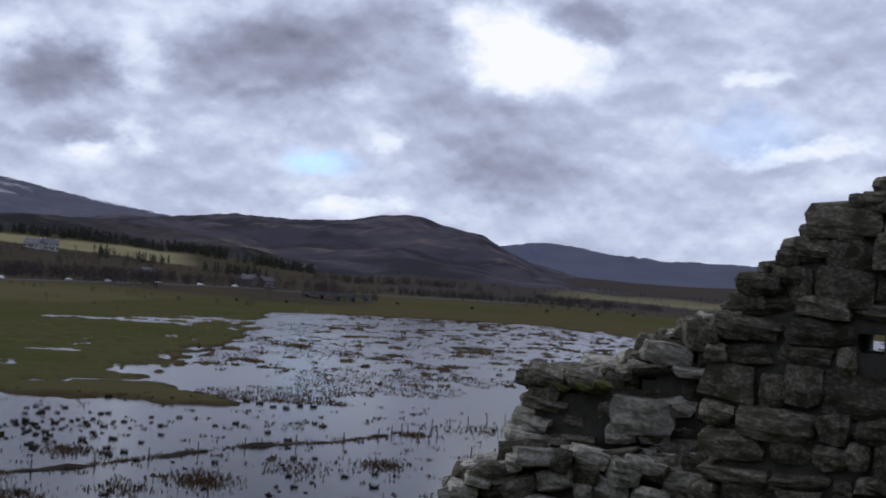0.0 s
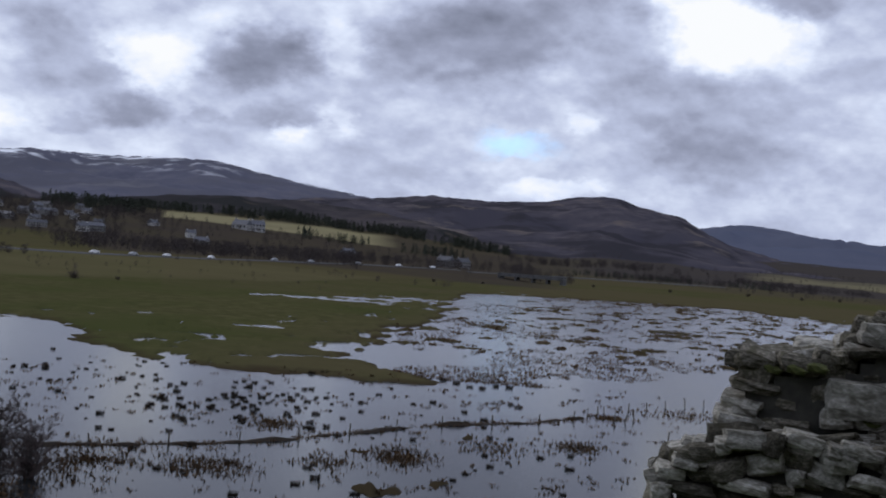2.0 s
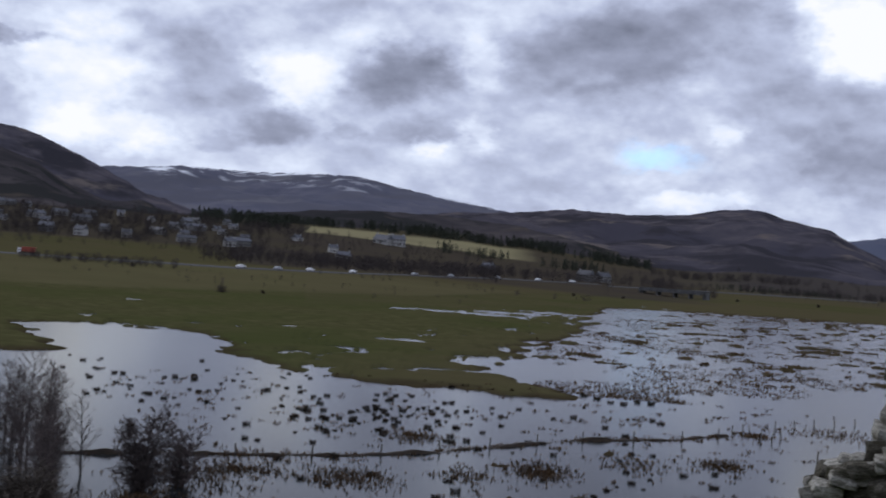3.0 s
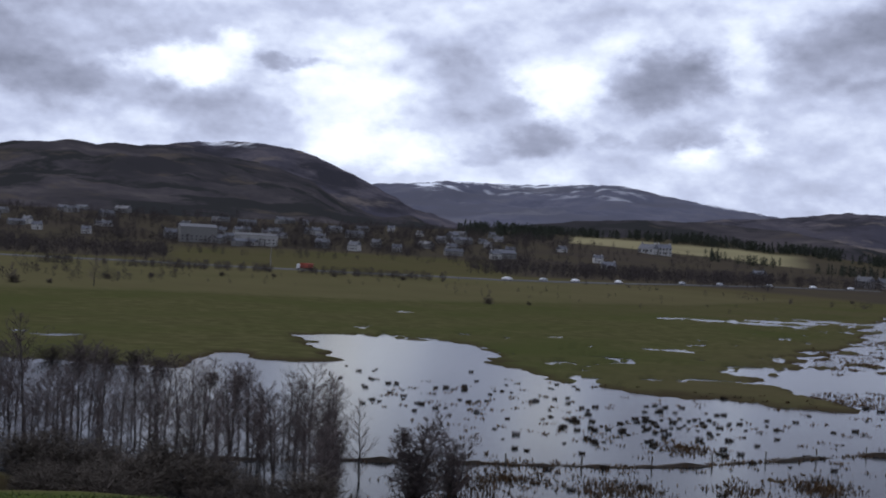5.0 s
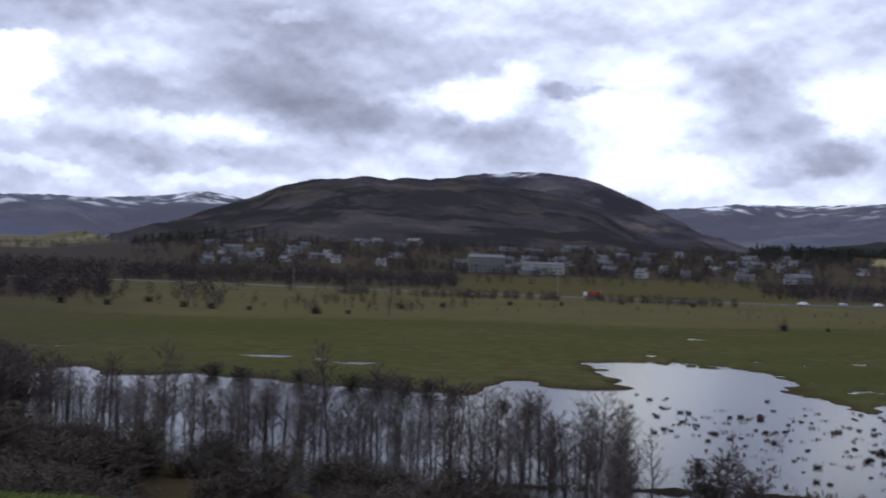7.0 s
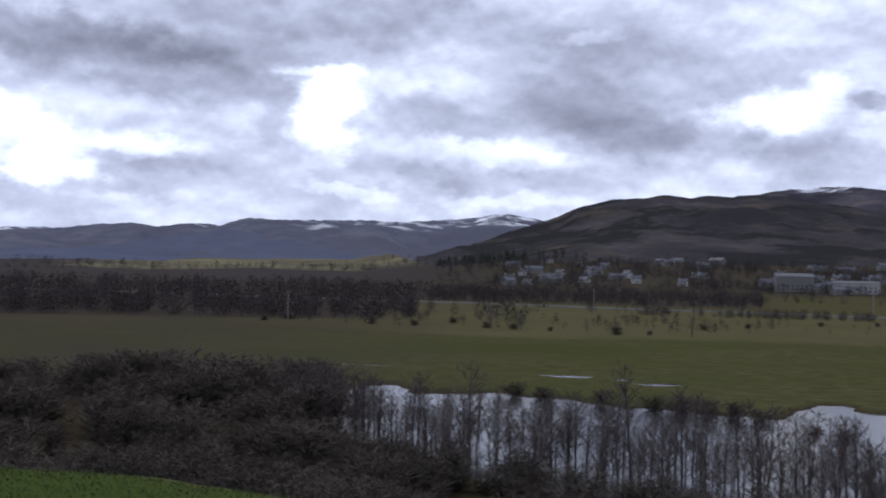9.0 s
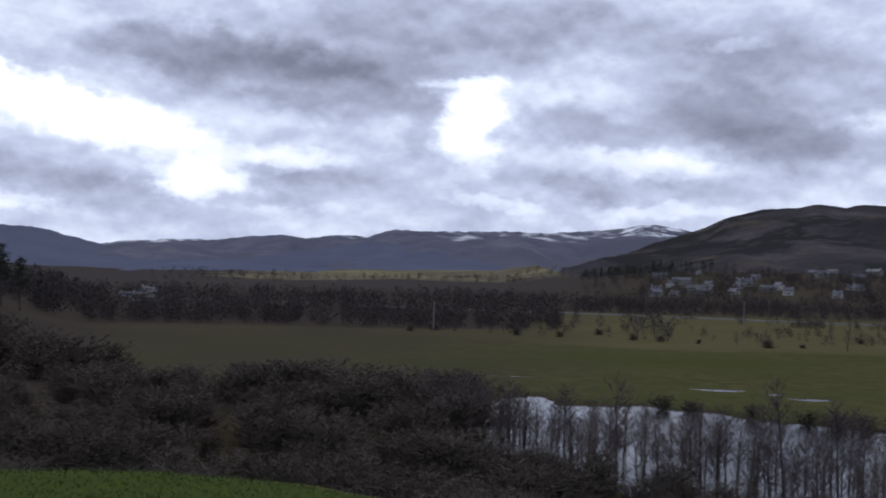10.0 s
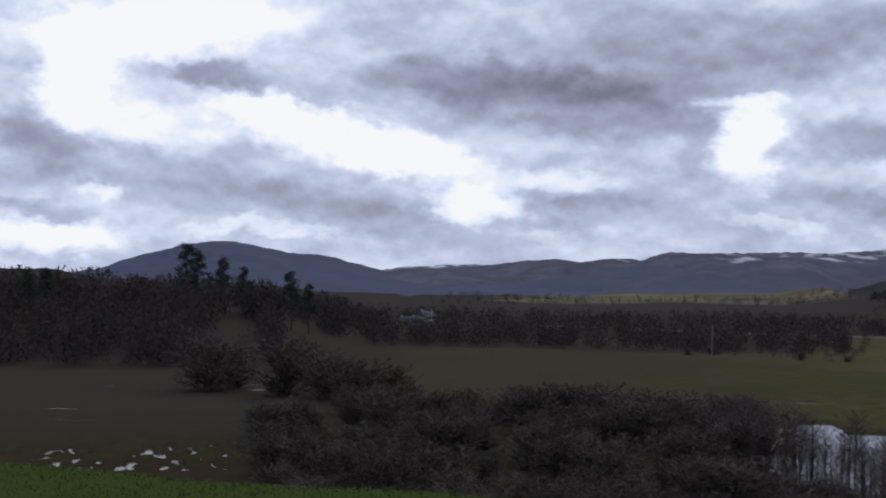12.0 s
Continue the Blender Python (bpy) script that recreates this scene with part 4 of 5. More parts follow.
for az, d, size in row:
    k = rng.randrange(5)
    plant(ALDERS[k], k not in used, *spot(az, d), rng.uniform(0, 360), size)
    used.add(k)
plant(BUSHES[0], True, *spot(28.9, 87), 20, 0.92, 1.45)
plant(BUSHES[1], True, *spot(27.2, 89), 80, 0.70, 1.2)
plant(copy_thing(BUSHES[1], Matrix()), True, *spot(33.0, 88), 200, 0.72)

# ---- scrub in the wet hollow and shrubs on the bank ----
rng = random.Random(31)
SCRUB = [tree_thing("scrub_bush", "dense brown leafless willow scrub on wet ground", "shrub", "willow scrub in the hollow", 200 + k, tall=4.6, stems=9, crown_from=0.06, spread=0.40, limbs=100, twigs=8, width=0.028, subs=3) for k in range(4)]
used = set()
spots = []
while len(spots) < 165:
    az, d = rng.uniform(56, 88), rng.uniform(58, 195)
    edge = np.interp(az, [56, 60, 66, 74, 80, 84, 88], [90, 105, 175, 200, 195, 150, 110])
    nearest = np.interp(az, [56, 66, 76, 82, 88], [70, 62, 60, 70, 85])
    if nearest < d < edge and (az < 84 or d < 100 or d > 1e3):
        spots.append((az, d, rng.uniform(0.6, 1.1)))
for k in range(80):
    az = rng.uniform(33, 60)
    spots.append((az, np.interp(az, [33, 45, 60], [76, 86, 104]) + rng.uniform(-9, 10), rng.uniform(0.35, 0.8)))
for k in range(32):
    az = rng.uniform(61, 72)
    spots.append((az, np.interp(az, [57, 63, 71], [128, 160, 190]) + rng.uniform(-28, 14), rng.uniform(0.95, 1.4)))
spots += [(80.8, 212, 1.9), (79.2, 205, 1.7), (86.2, 230, 2.3), (82.6, 222, 2.3), (84.9, 240, 1.6), (77.5, 215, 1.3),]
for az, d, size in spots:
    k = rng.randrange(4)
    plant(SCRUB[k], k not in used, *spot(az, d), rng.uniform(0, 360), size, 1.9)
    used.add(k)
for k, (az, d, size) in enumerate([(45.8, 172, 0.55), (44.6, 170, 0.6), (43.4, 168, 0.6), (42.2, 166, 0.55), (41.0, 164, 0.45), (52.2, 184, 0.55), (50.9, 182, 0.5), (48.2, 178, 0.4), (38.6, 154, 0.3), (37.4, 150, 0.3)]):
    plant(copy_thing(SCRUB[k % 4], Matrix()), True, *spot(az, d), 77 * k, size, 2.4)
SHRUB = tree_thing("bank_shrub", "small bare brown shrub on the pasture bank", "shrub", "shrubs on the road bank", 260, tall=3.2, stems=9, crown_from=0.0, spread=0.34, limbs=60, twigs=7, width=0.03)
bank = [(25.9, 392, 1.6), (24.0, 400, 0.8), (47.5, 375, 1.9), (46.0, 380, 1.0), (52.3, 390, 1.6), (53.6, 395, 1.5), (50.6, 385, 1.0), (38.4, 470, 1.2), (36.0, 480, 1.0), (33.2, 500, 1.2), (30.0, 500, 1.3), (57, 400, 1.4), (59, 405, 1.7), (62.8, 430, 2.2), (64, 420, 1.5), (55.2, 420, 1.6), (43.5, 420, 1.4), (41.6, 440, 1.2), (9.5, 640, 1.2), (7.2, 660, 1.0), (2.0, 800, 1.2), (-1.5, 820, 1.4), (-5.0, 880, 1.6), (-7.4, 900, 1.5), (-9.0, 940, 1.6)]
for k, (az, d, size) in enumerate(bank):
    plant(SHRUB, k == 0, *spot(az, d), rng.uniform(0, 360), 0.45 * size, 2.4)

for az, d, size in ((44.1, 374, 0.9), (47.6, 380, 0.7), (52.0, 386, 0.7), (53.4, 392, 0.8), (59.0, 405, 0.7), (25.9, 395, 0.55), (48.9, 376, 0.5)):
    plant(copy_thing(ALDERS[int(d) % 5], Matrix()), True, *spot(az, d), 40 * az, size, 1.3)

# ---- woods far off ----


def woods(name, label, zones, mat, seed, conifer=False):
    """Many small distant trees, each a trunk and a loose crown of chips; zones: bearing from, to, distance from, to, trees, height."""
    r = np.random.RandomState(seed)
    vs = []
    for a0, a1, d0, d1, count, tall in zones:
        az, d = r.uniform(a0, a1, count), r.uniform(d0, d1, count)
        keep = fbm(az * 1.3, d / 60, 3, seed) > -0.18
        az, d = np.radians(az[keep]), d[keep]
        x, y = -np.sin(az) * d, np.cos(az) * d
        z = terrain(x, y)[0]
        h = tall * r.uniform(0.55, 1.2, len(x))
        n = 104
        u = r.uniform(0, 1, (len(x), n))
        ang = r.uniform(0, 2 * np.pi, (len(x), n))
        wide = (0.26 * (1.05 - u) if conifer else 0.40 * np.sqrt(np.clip(np.sin(np.pi * (0.15 + 0.8 * u)), 0, 1))) * h[:, None] * np.sqrt(r.uniform(0.1, 1, (len(x), n)))
        c = np.stack([x[:, None] + np.cos(ang) * wide, y[:, None] + np.sin(ang) * wide, z[:, None] + h[:, None] * (0.08 + 0.92 * u)], -1)
        ln = h[:, None] * (0.10 if conifer else 0.105) * r.uniform(0.5, 1.3, (len(x), n))
        side = r.normal(0, 1, (len(x), n, 3)) * (0.30 if conifer else 0.17)
        up = r.normal(0, 0.55, (len(x), n, 3)) + np.array([0, 0, -0.3 if conifer else 0.75])
        tri = np.stack([c - side * ln[..., None], c + side * ln[..., None], c + up * ln[..., None]], 2)
        vs.append(tri.reshape(-1, 3))
        trunk = np.stack([np.stack([x - 0.03 * h, y, z - 1], -1), np.stack([x + 0.03 * h, y, z - 1], -1), np.stack([x, y, z + 0.8 * h], -1)], 1)
        vs.append(trunk.reshape(-1, 3))
    v = np.concatenate(vs)
    ob = part(name, (v, np.arange(len(v)).reshape(-1, 3)), mat)
    return tagged(ob, label, "trees", kind="stuff")


woods("bare_woods", "dark leafless woods round fields and village", [
    (57, 82, 440, 520, 800, 7), (56, 84, 520, 900, 900, 9), (44, 58, 450, 600, 130, 5), (83, 100, 300, 430, 900, 9), (78, 100, 430, 700, 500, 12),
    (41, 56, 640, 980, 800, 7), (24, 41, 900, 1000, 160, 5), (24, 42, 985, 1030, 160, 6), (13, 27, 680, 960, 700, 7), (3, 14, 800, 1000, 300, 6), (22, 56, 1080, 1480, 1000, 8), (24, 54, 975, 1120, 420, 6), (24, 54, 1000, 1400, 1900, 7.5), (5, 24, 1000, 1330, 330, 6),
    (-16, 4, 1250, 1900, 450, 5), (55, 76, 1500, 2300, 400, 9), (28, 47, 505, 525, 420, 3.2), (-8, 2, 1080, 1130, 260, 6), (-15, -4, 1260, 1310, 300, 6), (-2, 6, 1350, 1420, 250, 7), (8, 22, 560, 585, 60, 2.4), (40, 62, 395, 470, 240, 2.8), (14, 40, 420, 520, 90, 1.8), (-12, 3, 960, 990, 130, 3)], M_WOOD_FAR, 61)
woods("conifer_wood", "dark green conifer plantation on the slope", [(6, 27, 1500, 1600, 1500, 10), (23, 27.5, 1330, 1480, 200, 12), (8.2, 16, 1270, 1330, 150, 10), (3, -6, 1050, 1180, 200, 5), (50, 56, 1450, 1700, 250, 12)], M_PINE, 67, True)


def pine_thing(seed):
    r = random.Random(seed)
    ob = tagged(new("pine_tree"), "tall dark Scots pine above the leafless woods", "tree", "pines on the rise")
    tv, tf = [], []
    pts = [Vector((0.35 * math.sin(k), 0.3 * math.cos(2 * k), 16 * k / 6 - 0.5)) for k in range(7)]
    tube(tv, tf, pts, [0.34 - 0.045 * k for k in range(7)], 7)
    part("trunk", (tv, tf), M_BARK, ob)
    cv, cf = [], []
    for b in range(15):
        f = 0.45 + 0.55 * b / 14
        az = r.uniform(0, 6.3)
        p = Vector((0, 0, 15.5 * f))
        e = p + Vector((math.cos(az), math.sin(az), 0.25)) * (3.6 * (1.25 - f))
        tube(cv, cf, [p, e], [0.1, 0.03], 3)
        for t in range(90):
            o = p.lerp(e, r.uniform(0.35, 1.1)) + Vector((r.gauss(0, 0.6), r.gauss(0, 0.6), r.gauss(0.3, 0.35)))
            dv = Vector((r.gauss(0, 1), r.gauss(0, 1), r.gauss(0.4, 0.6))).normalized()
            twig(cv, cf, o, dv, r.uniform(0.4, 0.9), 0.13, r.uniform(0, 3))
    part("crown", (cv, cf), M_PINE, ob)
    return ob


PINES = [pine_thing(300), pine_thing(301)]
for k, (az, d, size) in enumerate([(87.2, 400, 1.35), (86.8, 408, 1.2), (85.5, 405, 1.1), (84.6, 410, 0.95), (82.4, 395, 1.15), (81.6, 400, 1.0), (93.6, 380, 0.95), (94.3, 385, 0.9), (25.3, 1180, 1.2)]):
    plant(PINES[k % 2], k < 2, *spot(az, d), 50 * k, size)

# ---- road, bridge, vehicles ----
rv, rf = [], []
for k, az in enumerate(np.arange(-4, 78, 0.5)):
    r0 = float(np.interp(az, ROAD_AZ, ROAD_R))
    for off in (-4.5, 4.5):
        x, y = spot(az, r0 + off)
        rv.append((x, y, height_at(*spot(az, r0)) + 0.45))
    for off in (-7, 7):
        x, y = spot(az, r0 + off)
        rv.append((x, y, height_at(x, y) - 0.3))
    if k:
        i = 4 * k
        rf += [(i - 4, i - 3, i + 1, i), (i - 2, i - 4, i, i + 2), (i - 3, i - 1, i + 3, i + 1)]
tagged(part("road", (rv, rf), M_ASPHALT), "grey main road on a low bank", "road", kind="structure")


def wheel_bm(rad, wide):
    bm = bmesh.new()
    bmesh.ops.create_cone(bm, cap_ends=True, segments=14, radius1=rad, radius2=rad, depth=wide, matrix=Matrix.Rotation(radians(90), 4, "X"))
    return bm


def car_thing(paint, label):
    ob = tagged(new("car"), label, "car", "cars on the road")
    bm = bmesh.new()
    side = [(-2.15, 0.3), (-2.2, 0.75), (-2.05, 0.95), (-1.45, 1.0), (-0.95, 1.45), (0.75, 1.47), (1.5, 1.02), (2.1, 0.88), (2.2, 0.6), (2.15, 0.3)]
    rows = []
    for yy in (-0.86, 0.86):
        rows.append([bm.verts.new((x, yy * (0.82 if z > 1.2 else 1), z)) for x, z in side])
    n = len(side)
    for k in range(n):
        bm.faces.new((rows[0][k], rows[0][(k + 1) % n], rows[1][(k + 1) % n], rows[1][k]))
    bm.faces.new(rows[0][::-1])
    bm.faces.new(rows[1])
    part("body", bm, paint, ob)
    for s in (-1, 1):
        g = part("side_window", ([(-1.3, s * 0.83, 1.03), (1.25, s * 0.83, 1.03), (0.7, s * 0.73, 1.4), (-0.9, s * 0.73, 1.4)], [(0, 1, 2, 3)]), M_PANE, ob)
        for x in (-1.35, 1.35):
            wh = part("wheel", wheel_bm(0.32, 0.2), M_TYRE, ob)
            wh.location = (x, s * 0.78, 0.32)
            part("rim", wheel_bm(0.19, 0.215), M_CARGREY, wh, "grey metal rim")
    return ob


def on_road(az, side=1.8):
    r0 = float(np.interp(az, ROAD_AZ, ROAD_R))
    x, y = spot(az, r0 - side)
    (x1, y1), (x2, y2) = spot(az - 0.3, float(np.interp(az - 0.3, ROAD_AZ, ROAD_R))), spot(az + 0.3, float(np.interp(az + 0.3, ROAD_AZ, ROAD_R)))
    return pose(x, y, height_at(*spot(az, r0)) + 0.45, 0, 0, math.degrees(math.atan2(y2 - y1, x2 - x1)))


CARS = [car_thing(M_CARWHITE, "white car on the main road"), car_thing(M_CARGREY, "silver car on the main road")]
for k, az in enumerate([19.9, 17.0, 25.1, 15.3, 21.9, 13.1, 11.2, 23.4, 9.6]):
    m = on_road(az)
    if k < 2:
        CARS[k].matrix_world = m
    else:
        copy_thing(CARS[k % 2], m)
lorry = tagged(new("lorry"), "small red lorry with a pale cab on the road", "lorry")
part("cargo_box", box_bm(7.5, 2.4, 2.7, (-1.2, 0, 1.0)), M_RED, lorry)
part("cab", box_bm(2.0, 2.3, 2.5, (3.8, 0, 0.6)), M_CARWHITE, lorry, "pale cab")
part("windscreen", box_bm(0.08, 2.0, 0.9, (4.82, 0, 1.9)), M_PANE, lorry, "dark windscreen")
part("chassis", box_bm(9.4, 1.6, 0.35, (0, 0, 0.6)), M_TYRE, lorry)
for x in (-4.0, -2.8, 3.6):
    for s in (-1, 1):
        part("wheel", wheel_bm(0.5, 0.35), M_TYRE, lorry).location = (x, s * 1.0, 0.5)
lorry.matrix_world = on_road(34.6) @ Matrix.Diagonal((0.75, 0.75, 0.8, 1))

bridge = tagged(new("road_bridge"), "low dark concrete road bridge on piers", "bridge")
bx, by = spot(4.9, 790)
part("deck", box_bm(44, 9, 1.3, (0, 0, 3.4)), M_CONCRETE, bridge)
for s in (-1, 1):
    part("parapet", box_bm(44, 0.3, 1.0, (0, s * 4.3, 4.7)), M_CONCRETE, bridge)
for x in (-21, -10, 1, 11, 21):
    part("pier", box_bm(1.4 if abs(x) < 20 else 2.6, 7, 4.4, (x, 0, -1.0)), M_CONCRETE, bridge)
bridge.matrix_world = pose(bx, by, height_at(bx, by) - 0.8, 0, 0, -12)

# ---- village ----


def house_thing(label, wall_mat, length, deep, eaves, rise, chimneys=2, panes=4):
    ob = tagged(new("house"), label, "house", "houses of the village")
    part("wall", box_bm(length, deep, eaves + 1.5, (0, 0, -1.5)), wall_mat, ob)
    o, e, h, l2, d2 = 0.3, eaves - 0.15, eaves + rise, length / 2 + 0.3, deep / 2 + 0.3
    part("roof", ([(-l2, -d2, e), (l2, -d2, e), (l2, d2, e), (-l2, d2, e), (-l2, 0, h), (l2, 0, h)], [(0, 1, 5, 4), (2, 3, 4, 5), (0, 4, 3), (1, 2, 5), (0, 3, 2, 1)]), M_SLATE, ob)
    for k in range(chimneys):
        at = ((-1 if k == 1 else 0 if k else 1) * (length / 2 - 0.7), 0, h - 0.6)
        stack = part("chimney", box_bm(0.9, 0.7, 1.6, at), wall_mat, ob)
        part("chimney_pot", box_bm(0.3, 0.3, 0.5, (at[0], 0, h + 1.0)), M_POST, stack, "clay chimney pot")
    storeys = 2 if eaves > 4 else 1
    for st in range(storeys):
        for k in range(panes):
            x = (k + 0.5) / panes * length - length / 2
            part("window", box_bm(1.0, 0.12, 1.3, (x, -deep / 2 - 0.02, 0.9 + 2.7 * st)), M_PANE, ob)
    part("door", box_bm(1.0, 0.14, 2.05, (0.55 * length / panes * 0.0 + length * 0.02, -deep / 2 - 0.04, 0)), M_POST, ob)
    return ob


rng = random.Random(47)
HOUSES = [house_thing("white harled house with a slate roof", M_HARL, 11, 7, 3.0, 3.0), house_thing("grey granite house with a slate roof", M_GREYWALL, 12, 7.5, 5.2, 3.2),
          house_thing("white two-storey house with a slate roof", M_HARL, 10, 7, 5.2, 3.0), house_thing("long grey terrace with a slate roof", M_GREYWALL, 22, 8, 5.0, 3.0, 3, 7)]
homes = [(76.1, 690, 2, 1.0), (77.0, 700, 0, 0.8), (17.9, 1290, 2, 1.4), (18.6, 1285, 0, 1.6), (22.6, 1150, 0, 0.9), (20.4, 1000, 0, 1.0), (9.0, 930, 1, 1.0), (8.2, 940, 1, 0.9), (13.6, 980, 1, 1.0), (20.9, 1060, 2, 0.8)]
for k in range(84):
    az = rng.choice([rng.uniform(25, 42), rng.uniform(24, 41), rng.uniform(42, 53)])
    near = 1000 if 25 < az < 41 else 1060
    homes.append((az, near + 400 * rng.random() ** 1.3, rng.choice([0, 1, 1, 2, 3]), rng.uniform(0.65, 0.95)))
used = set()
for az, d, k, size in homes:
    x, y = spot(az, d)
    m = pose(x, y, height_at(x, y) + 0.2, 0, 0, az + rng.uniform(-55, 55))
    ob = HOUSES[k] if k not in used else copy_thing(HOUSES[k], m)
    used.add(k)
    ob.matrix_world = m @ Matrix.Diagonal((size, size, size, 1))
hall = house_thing("large pale flat-fronted building at the village edge", M_HARL, 34, 14, 8.0, 1.6, 0, 9)
hall.matrix_world = pose(*spot(36.9, 1020), height_at(*spot(36.9, 1020)) + 0.2, 0, 0, 30)
mill = house_thing("big grey stone building with rows of windows", M_GREYWALL, 30, 16, 12.0, 2.5, 2, 8)
mill.matrix_world = pose(*spot(39.6, 1030), height_at(*spot(39.6, 1030)) + 0.2, 0, 0, 48)

# ---- flood details: bank, fence, tussocks, reeds, lawn ----
rng = random.Random(71)
LINE = [(-66, 74), (-54, 85), (-46, 91), (-35, 99), (-30, 105), (-24, 115), (-18, 124), (-10, 131), (-5, 139)]
dv, df = [], []
total = [0.0]
for p, q in zip(LINE, LINE[1:]):
    total.append(total[-1] + math.dist(p, q))
for k, s in enumerate(np.arange(0, total[-1], 0.5)):
    x, y = np.interp(s, total, [p[0] for p in LINE]), np.interp(s, total, [p[1] for p in LINE])
    x2, y2 = np.interp(s + 1, total, [p[0] for p in LINE]), np.interp(s + 1, total, [p[1] for p in LINE])
    nx, ny = -(y2 - y) , (x2 - x)
    ln = math.hypot(nx, ny) or 1
    nx, ny = nx / ln, ny / ln
    bump = 0.14 + 0.42 * float(fbm(np.array(s / 3.0), np.array(0.5), 4, 5))
    wob = 0.7 * float(fbm(np.array(s / 5.0), np.array(3.5), 3, 8))
    for off, zz in ((-0.7, -0.4), (-0.2, bump), (0.25, bump * 0.9), (0.7, -0.4)):
        dv.append((x + nx * (off + wob), y + ny * (off + wob), zz))
    if k:
        i = 4 * k
        for j in range(3):
            df.append((i - 4 + j, i - 3 + j, i + 1 + j, i + j))
tagged(part("earth_bank", (dv, df), material("wet_peat_bank", [(0.016, 0.012, 0.009), (0.045, 0.032, 0.020)], 1.5, 6, 0.9, 0.6)), "low peaty field bank just above the flood", "bank", kind="structure")


def post_thing(h):
    ob = tagged(new("fence_post"), "thin weathered fence post standing in flood water", "post", "fence posts in the flood")
    part("stake", box_bm(0.11, 0.11, h, (0, 0, -0.5)), M_POST, ob)
    return ob


first = post_thing(1.75)
spots = [spot(1.9 - 0.42 * k + rng.uniform(-0.1, 0.1), 139 + rng.uniform(-2, 5)) for k in range(6)] + [spot(0.0 - 0.85 * k, 150 + 3 * k) for k in range(6)]
spots += [(np.interp(s, total, [p[0] for p in LINE]), np.interp(s, total, [p[1] for p in LINE])) for s in np.arange(30, total[-1], 6.5)] + [spot(-1.9, 127), spot(-3.0, 128)]
for k, (x, y) in enumerate(spots):
    m = pose(x, y, -0.3, rng.uniform(-7, 7), rng.uniform(-7, 7), rng.uniform(0, 90))
    if k:
        copy_thing(first, m)
    else:
        first.matrix_world = m


def blades(r, count, wide, tall, lean, thick):
    v, f = [], []
    for k in range(count):
        a, q = r.uniform(0, 6.28), wide * math.sqrt(r.random())
        p = Vector((math.cos(a) * q, math.sin(a) * q, -0.3))
        d = Vector((math.cos(a) * lean * r.random(), math.sin(a) * lean * r.random(), 1)).normalized()
        twig(v, f, p, d, tall * r.uniform(0.2, 1.15) + 0.3, thick, r.uniform(0, 3))
    return v, f


TUFTS = []
for k in range(3):
    ob = tagged(new("rush_tussock"), "dark rush tussock standing out of the flood", "tussock", "rush tussocks in the flood")
    part("clump", blades(random.Random(400 + k), 150, 0.40, 0.62, 0.45, 0.04), M_RUSH, ob)
    TUFTS.append(ob)
tufts = [(az, 161 + 0.35 * az + rng.uniform(-3, 3), rng.uniform(0.7, 1.2)) for az in np.arange(5.6, 16.2, 0.62)]
while len(tufts) < 240:
    z = rng.random()
    if z < 0.45:
        az, d = rng.gauss(17.5, 2.0), rng.gauss(134, 10)
    elif z < 0.7:
        az, d = rng.uniform(5, 30), rng.uniform(112, 158)
    elif z < 0.85:
        az, d = rng.uniform(21, 33), rng.uniform(128, 180)
    else:
        az, d = rng.uniform(2, 26), rng.uniform(84, 112)
    tufts.append((az, d, rng.uniform(0.3, 0.85)))
for k, (az, d, size) in enumerate(tufts):
    x, y = spot(az, d)
    m = pose(x, y, 0, 0, 0, rng.uniform(0, 360))
    ob = TUFTS[k] if k < 3 else copy_thing(TUFTS[k % 3], m)
    ob.matrix_world = m @ Matrix.Diagonal((size, size, size * rng.uniform(0.7, 1.0), 1))

# dead reeds: patches near the bank and all over the marsh
r = np.random.RandomState(83)
pts = []
for az, d, wa, wd, n in [(10.5, 104, 1.6, 4, 900), (19.5, 95, 2.2, 4, 900), (2.2, 117, 1.2, 3, 500), (0.8, 141, 0.9, 2, 300), (27, 92, 3, 5, 900), (24.5, 96, 2.5, 2, 500), (29, 84, 2, 3, 500), (16.5, 118, 1.4, 3, 500), (14, 99, 1.5, 3, 300), (6, 112, 2, 4, 300), (-2.5, 150, 2, 5, 400), (24, 101, 3, 3, 300)]:
    pts.append(np.stack([r.normal(az, wa * 0.5, n), r.normal(d, wd * 0.6, n)], -1))
for s in np.arange(0, total[-1], 0.35):
    x, y = np.interp(s, total, [p[0] for p in LINE]), np.interp(s, total, [p[1] for p in LINE])
    if fbm(np.array(s / 4), np.array(1.5), 3, 77) > -0.25:
        q = r.normal(0, 0.45, (7, 2)) + (x, y)
        pts.append(np.stack([np.degrees(np.arctan2(-q[:, 0], q[:, 1])), np.hypot(q[:, 0], q[:, 1])], -1))
# clumps over the marsh and thinly over the open flood
az = np.concatenate([r.uniform(-14, 11, 26000), r.uniform(-3, 31, 420)])
d = np.concatenate([168 + 400 * r.uniform(0, 1, 26000) ** 1.5, r.uniform(84, 172, 420)])
x, y = -np.sin(np.radians(az)) * d, np.cos(np.radians(az)) * d
zz, sd, ms, _ = terrain(x, y)
patch = fbm(x / 14, y / 26, 4, 91)
keep = (sd > 2) & (zz < 1.0) & ((zz > -0.15) & (r.rand(len(x)) < 0.6) | (patch > 0.10) & (r.rand(len(x)) < 0.55) | (d < 168))
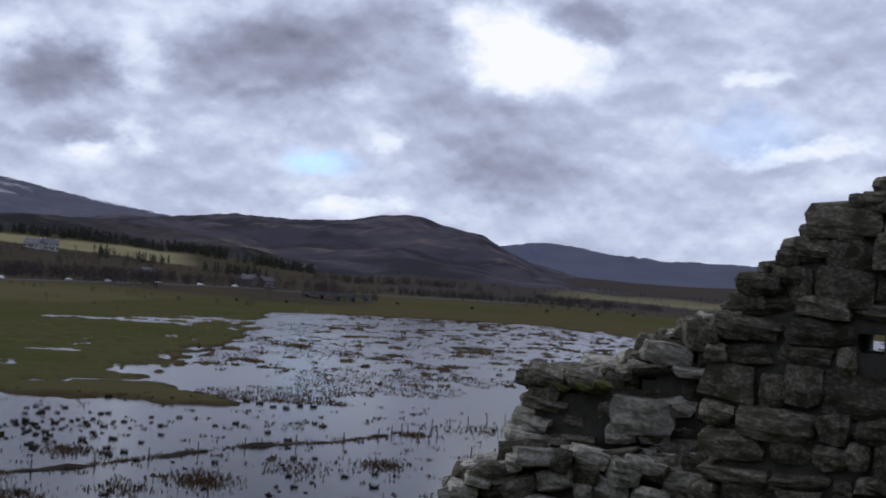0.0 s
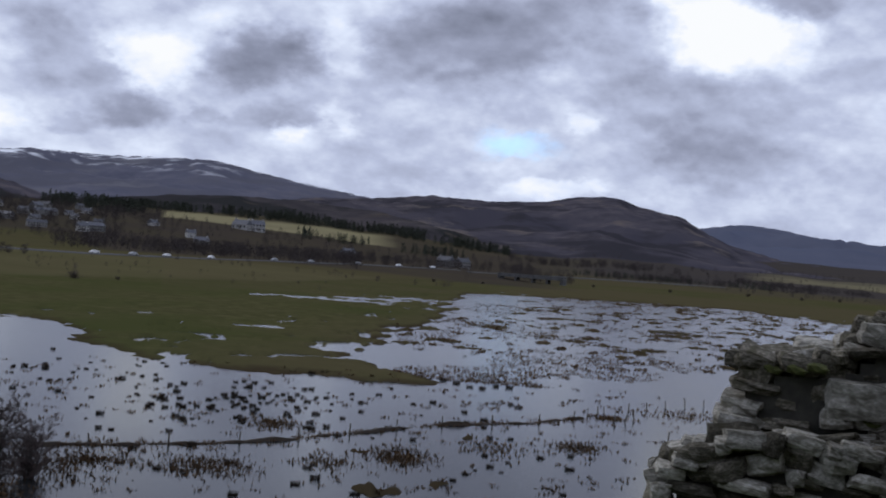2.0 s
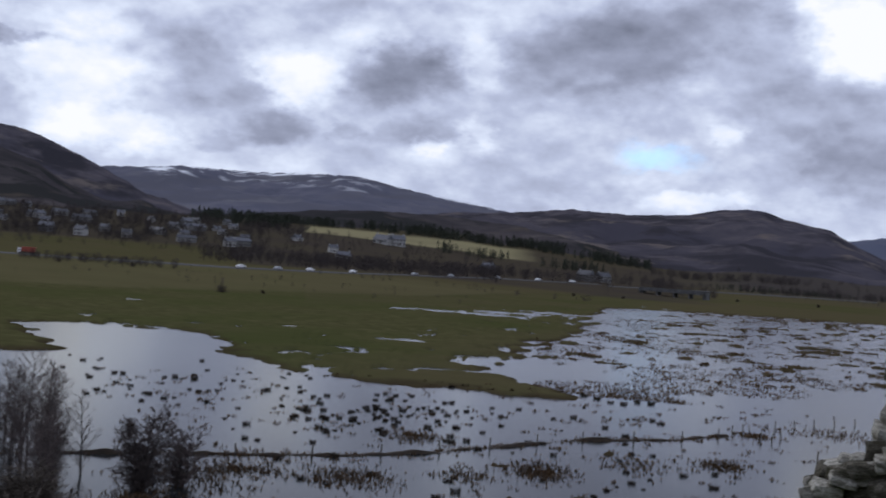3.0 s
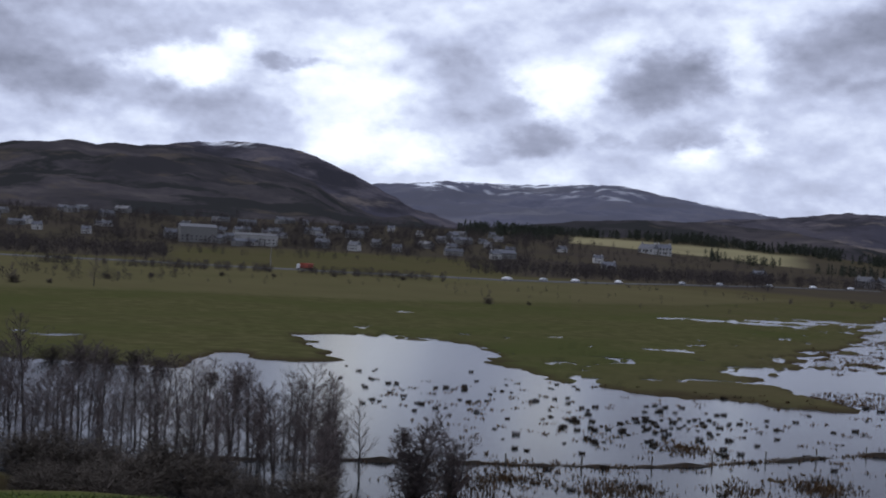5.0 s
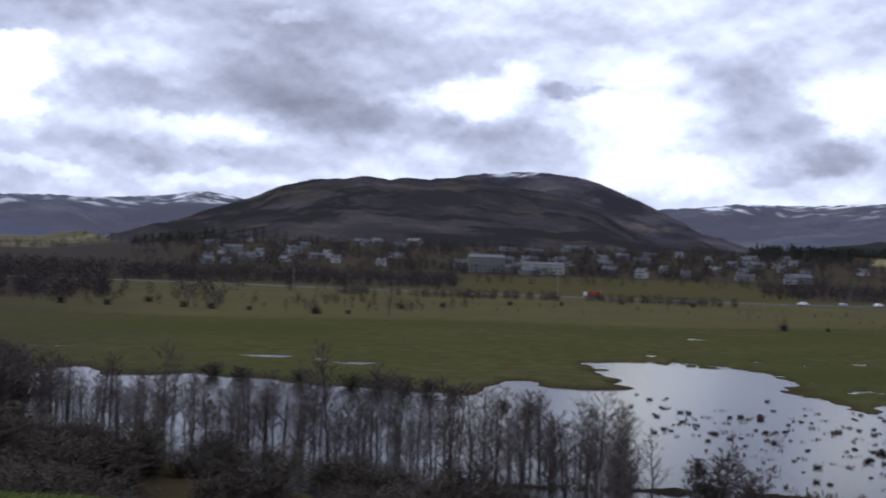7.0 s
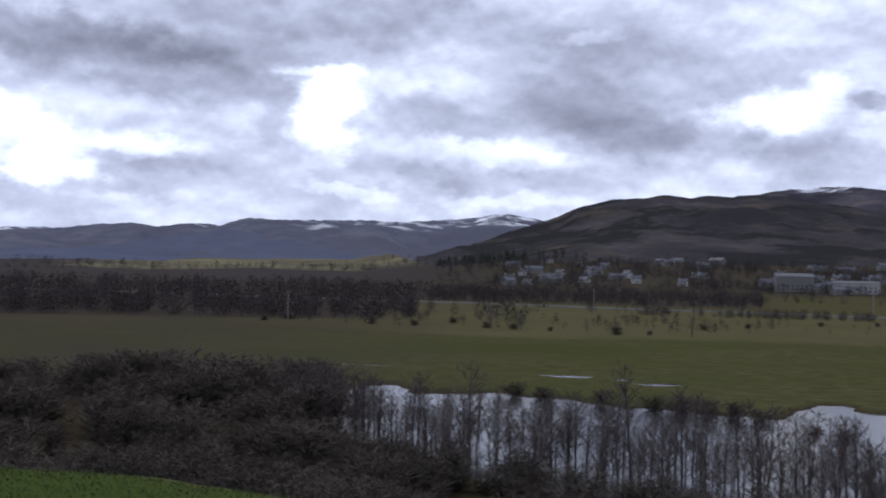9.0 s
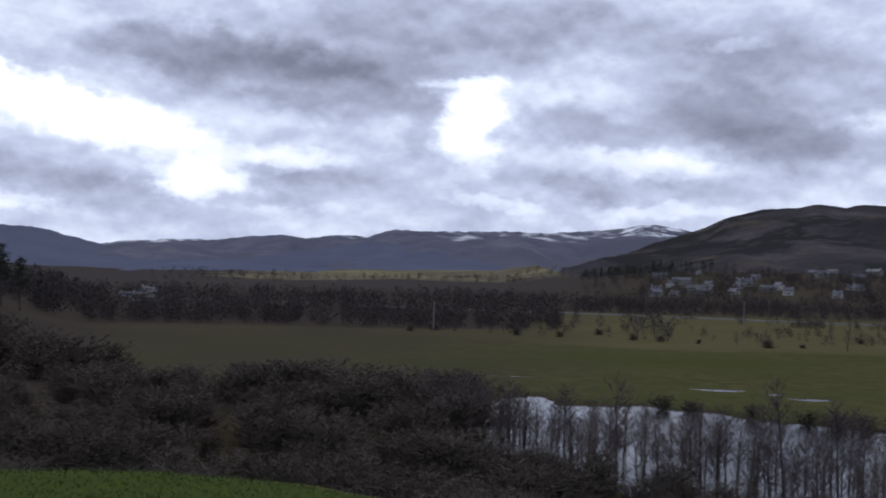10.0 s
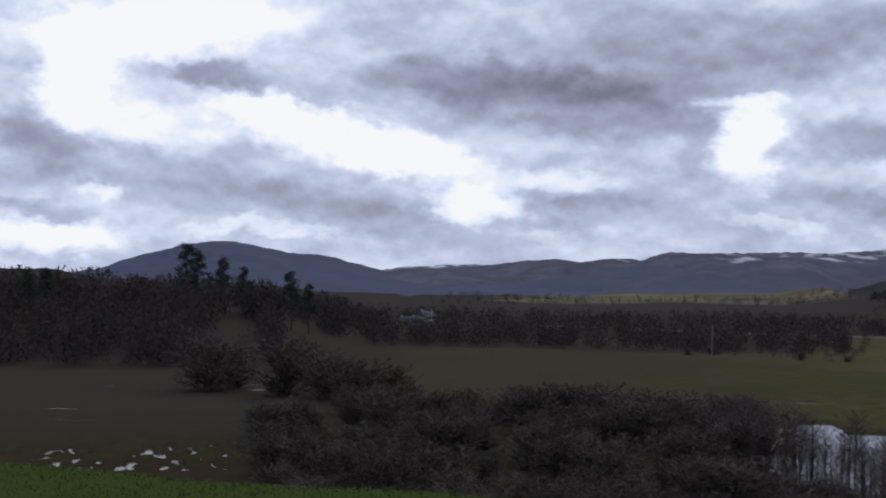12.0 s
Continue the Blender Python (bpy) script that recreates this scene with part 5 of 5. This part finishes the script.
for ca, cd in zip(az[keep][:11000], d[keep][:11000]):
    k = 3 + int(3 * r.rand())
    q = r.normal(0, 0.28 + 0.0008 * cd, (k, 2)) + (-math.sin(radians(ca)) * cd, math.cos(radians(ca)) * cd)
    pts.append(np.stack([np.degrees(np.arctan2(-q[:, 0], q[:, 1])), np.hypot(q[:, 0], q[:, 1])], -1))
for ca, cd in zip(az[26000:], d[26000:]):
    q = r.normal(0, 0.22, (5, 2)) + (-math.sin(radians(ca)) * cd, math.cos(radians(ca)) * cd)
    pts.append(np.stack([np.degrees(np.arctan2(-q[:, 0], q[:, 1])), np.hypot(q[:, 0], q[:, 1])], -1))
pts = np.concatenate(pts)
a, d = np.radians(pts[:, 0]), pts[:, 1]
x, y = -np.sin(a) * d, np.cos(a) * d
z = np.maximum(terrain(x, y)[0], -0.3)
n = len(x)
h, w = r.uniform(0.08, 0.34, n), r.uniform(0.06, 0.17, n) * (1 + d / 260)
th, lx, ly = r.uniform(0, np.pi, n), r.normal(0, 0.22, n), r.normal(0, 0.22, n)
v = np.stack([np.stack([x - np.cos(th) * w, y - np.sin(th) * w, z - 0.1], -1), np.stack([x + np.cos(th) * w, y + np.sin(th) * w, z - 0.1], -1), np.stack([x + lx, y + ly, np.maximum(z, 0) + h], -1)], 1).reshape(-1, 3)
tagged(part("reeds", (v, np.arange(3 * n).reshape(-1, 3)), M_REED), "brown dead reeds and sedge in shallow flood", "reeds", kind="stuff")

# short grass on the mound
n = 60000
az, d = np.radians(r.uniform(36, 100, n)), r.uniform(5.5, 13.8, n)
x, y = -np.sin(az) * d, np.cos(az) * d
z, _, _, re = terrain(x, y)
k = d < re + 0.5
x, y, z = x[k], y[k], z[k]
n = len(x)
h = r.uniform(0.010, 0.034, n) * (1 + 1.0 * (r.rand(n) < 0.02))
th = r.uniform(0, np.pi, n)
w = 0.007
v = np.stack([np.stack([x - np.cos(th) * w, y - np.sin(th) * w, z - 0.01], -1), np.stack([x + np.cos(th) * w, y + np.sin(th) * w, z - 0.01], -1), np.stack([x + r.normal(0, 0.03, n), y + r.normal(0, 0.03, n), z + h], -1)], 1).reshape(-1, 3)
tagged(part("grass", (v, np.arange(3 * n).reshape(-1, 3)), M_GRASS), "short green grass on the mound", "grass", kind="stuff")

# utility poles on the bank
pole = tagged(new("utility_pole"), "pale wooden utility pole with a crossarm", "pole", "utility poles by the field")
tv, tf = [], []
tube(tv, tf, [Vector((0, 0, -0.5)), Vector((0, 0, 5)), Vector((0, 0, 10.5))], [0.22, 0.19, 0.15], 8)
part("post", (tv, tf), M_GREYWALL, pole)
part("crossarm", box_bm(2.2, 0.16, 0.18, (0, 0, 9.7)), M_POST, pole)
for x in (-0.9, 0, 0.9):
    part("insulator", box_bm(0.14, 0.14, 0.3, (x, 0, 9.88)), M_GREYWALL, pole)
pole.matrix_world = pose(*spot(62.9, 415), height_at(*spot(62.9, 415)), 0, 0, 50)
for az, d in ((48.6, 520), (36.2, 540)):
    copy_thing(pole, pose(*spot(az, d), height_at(*spot(az, d)), 0, 0, 40))
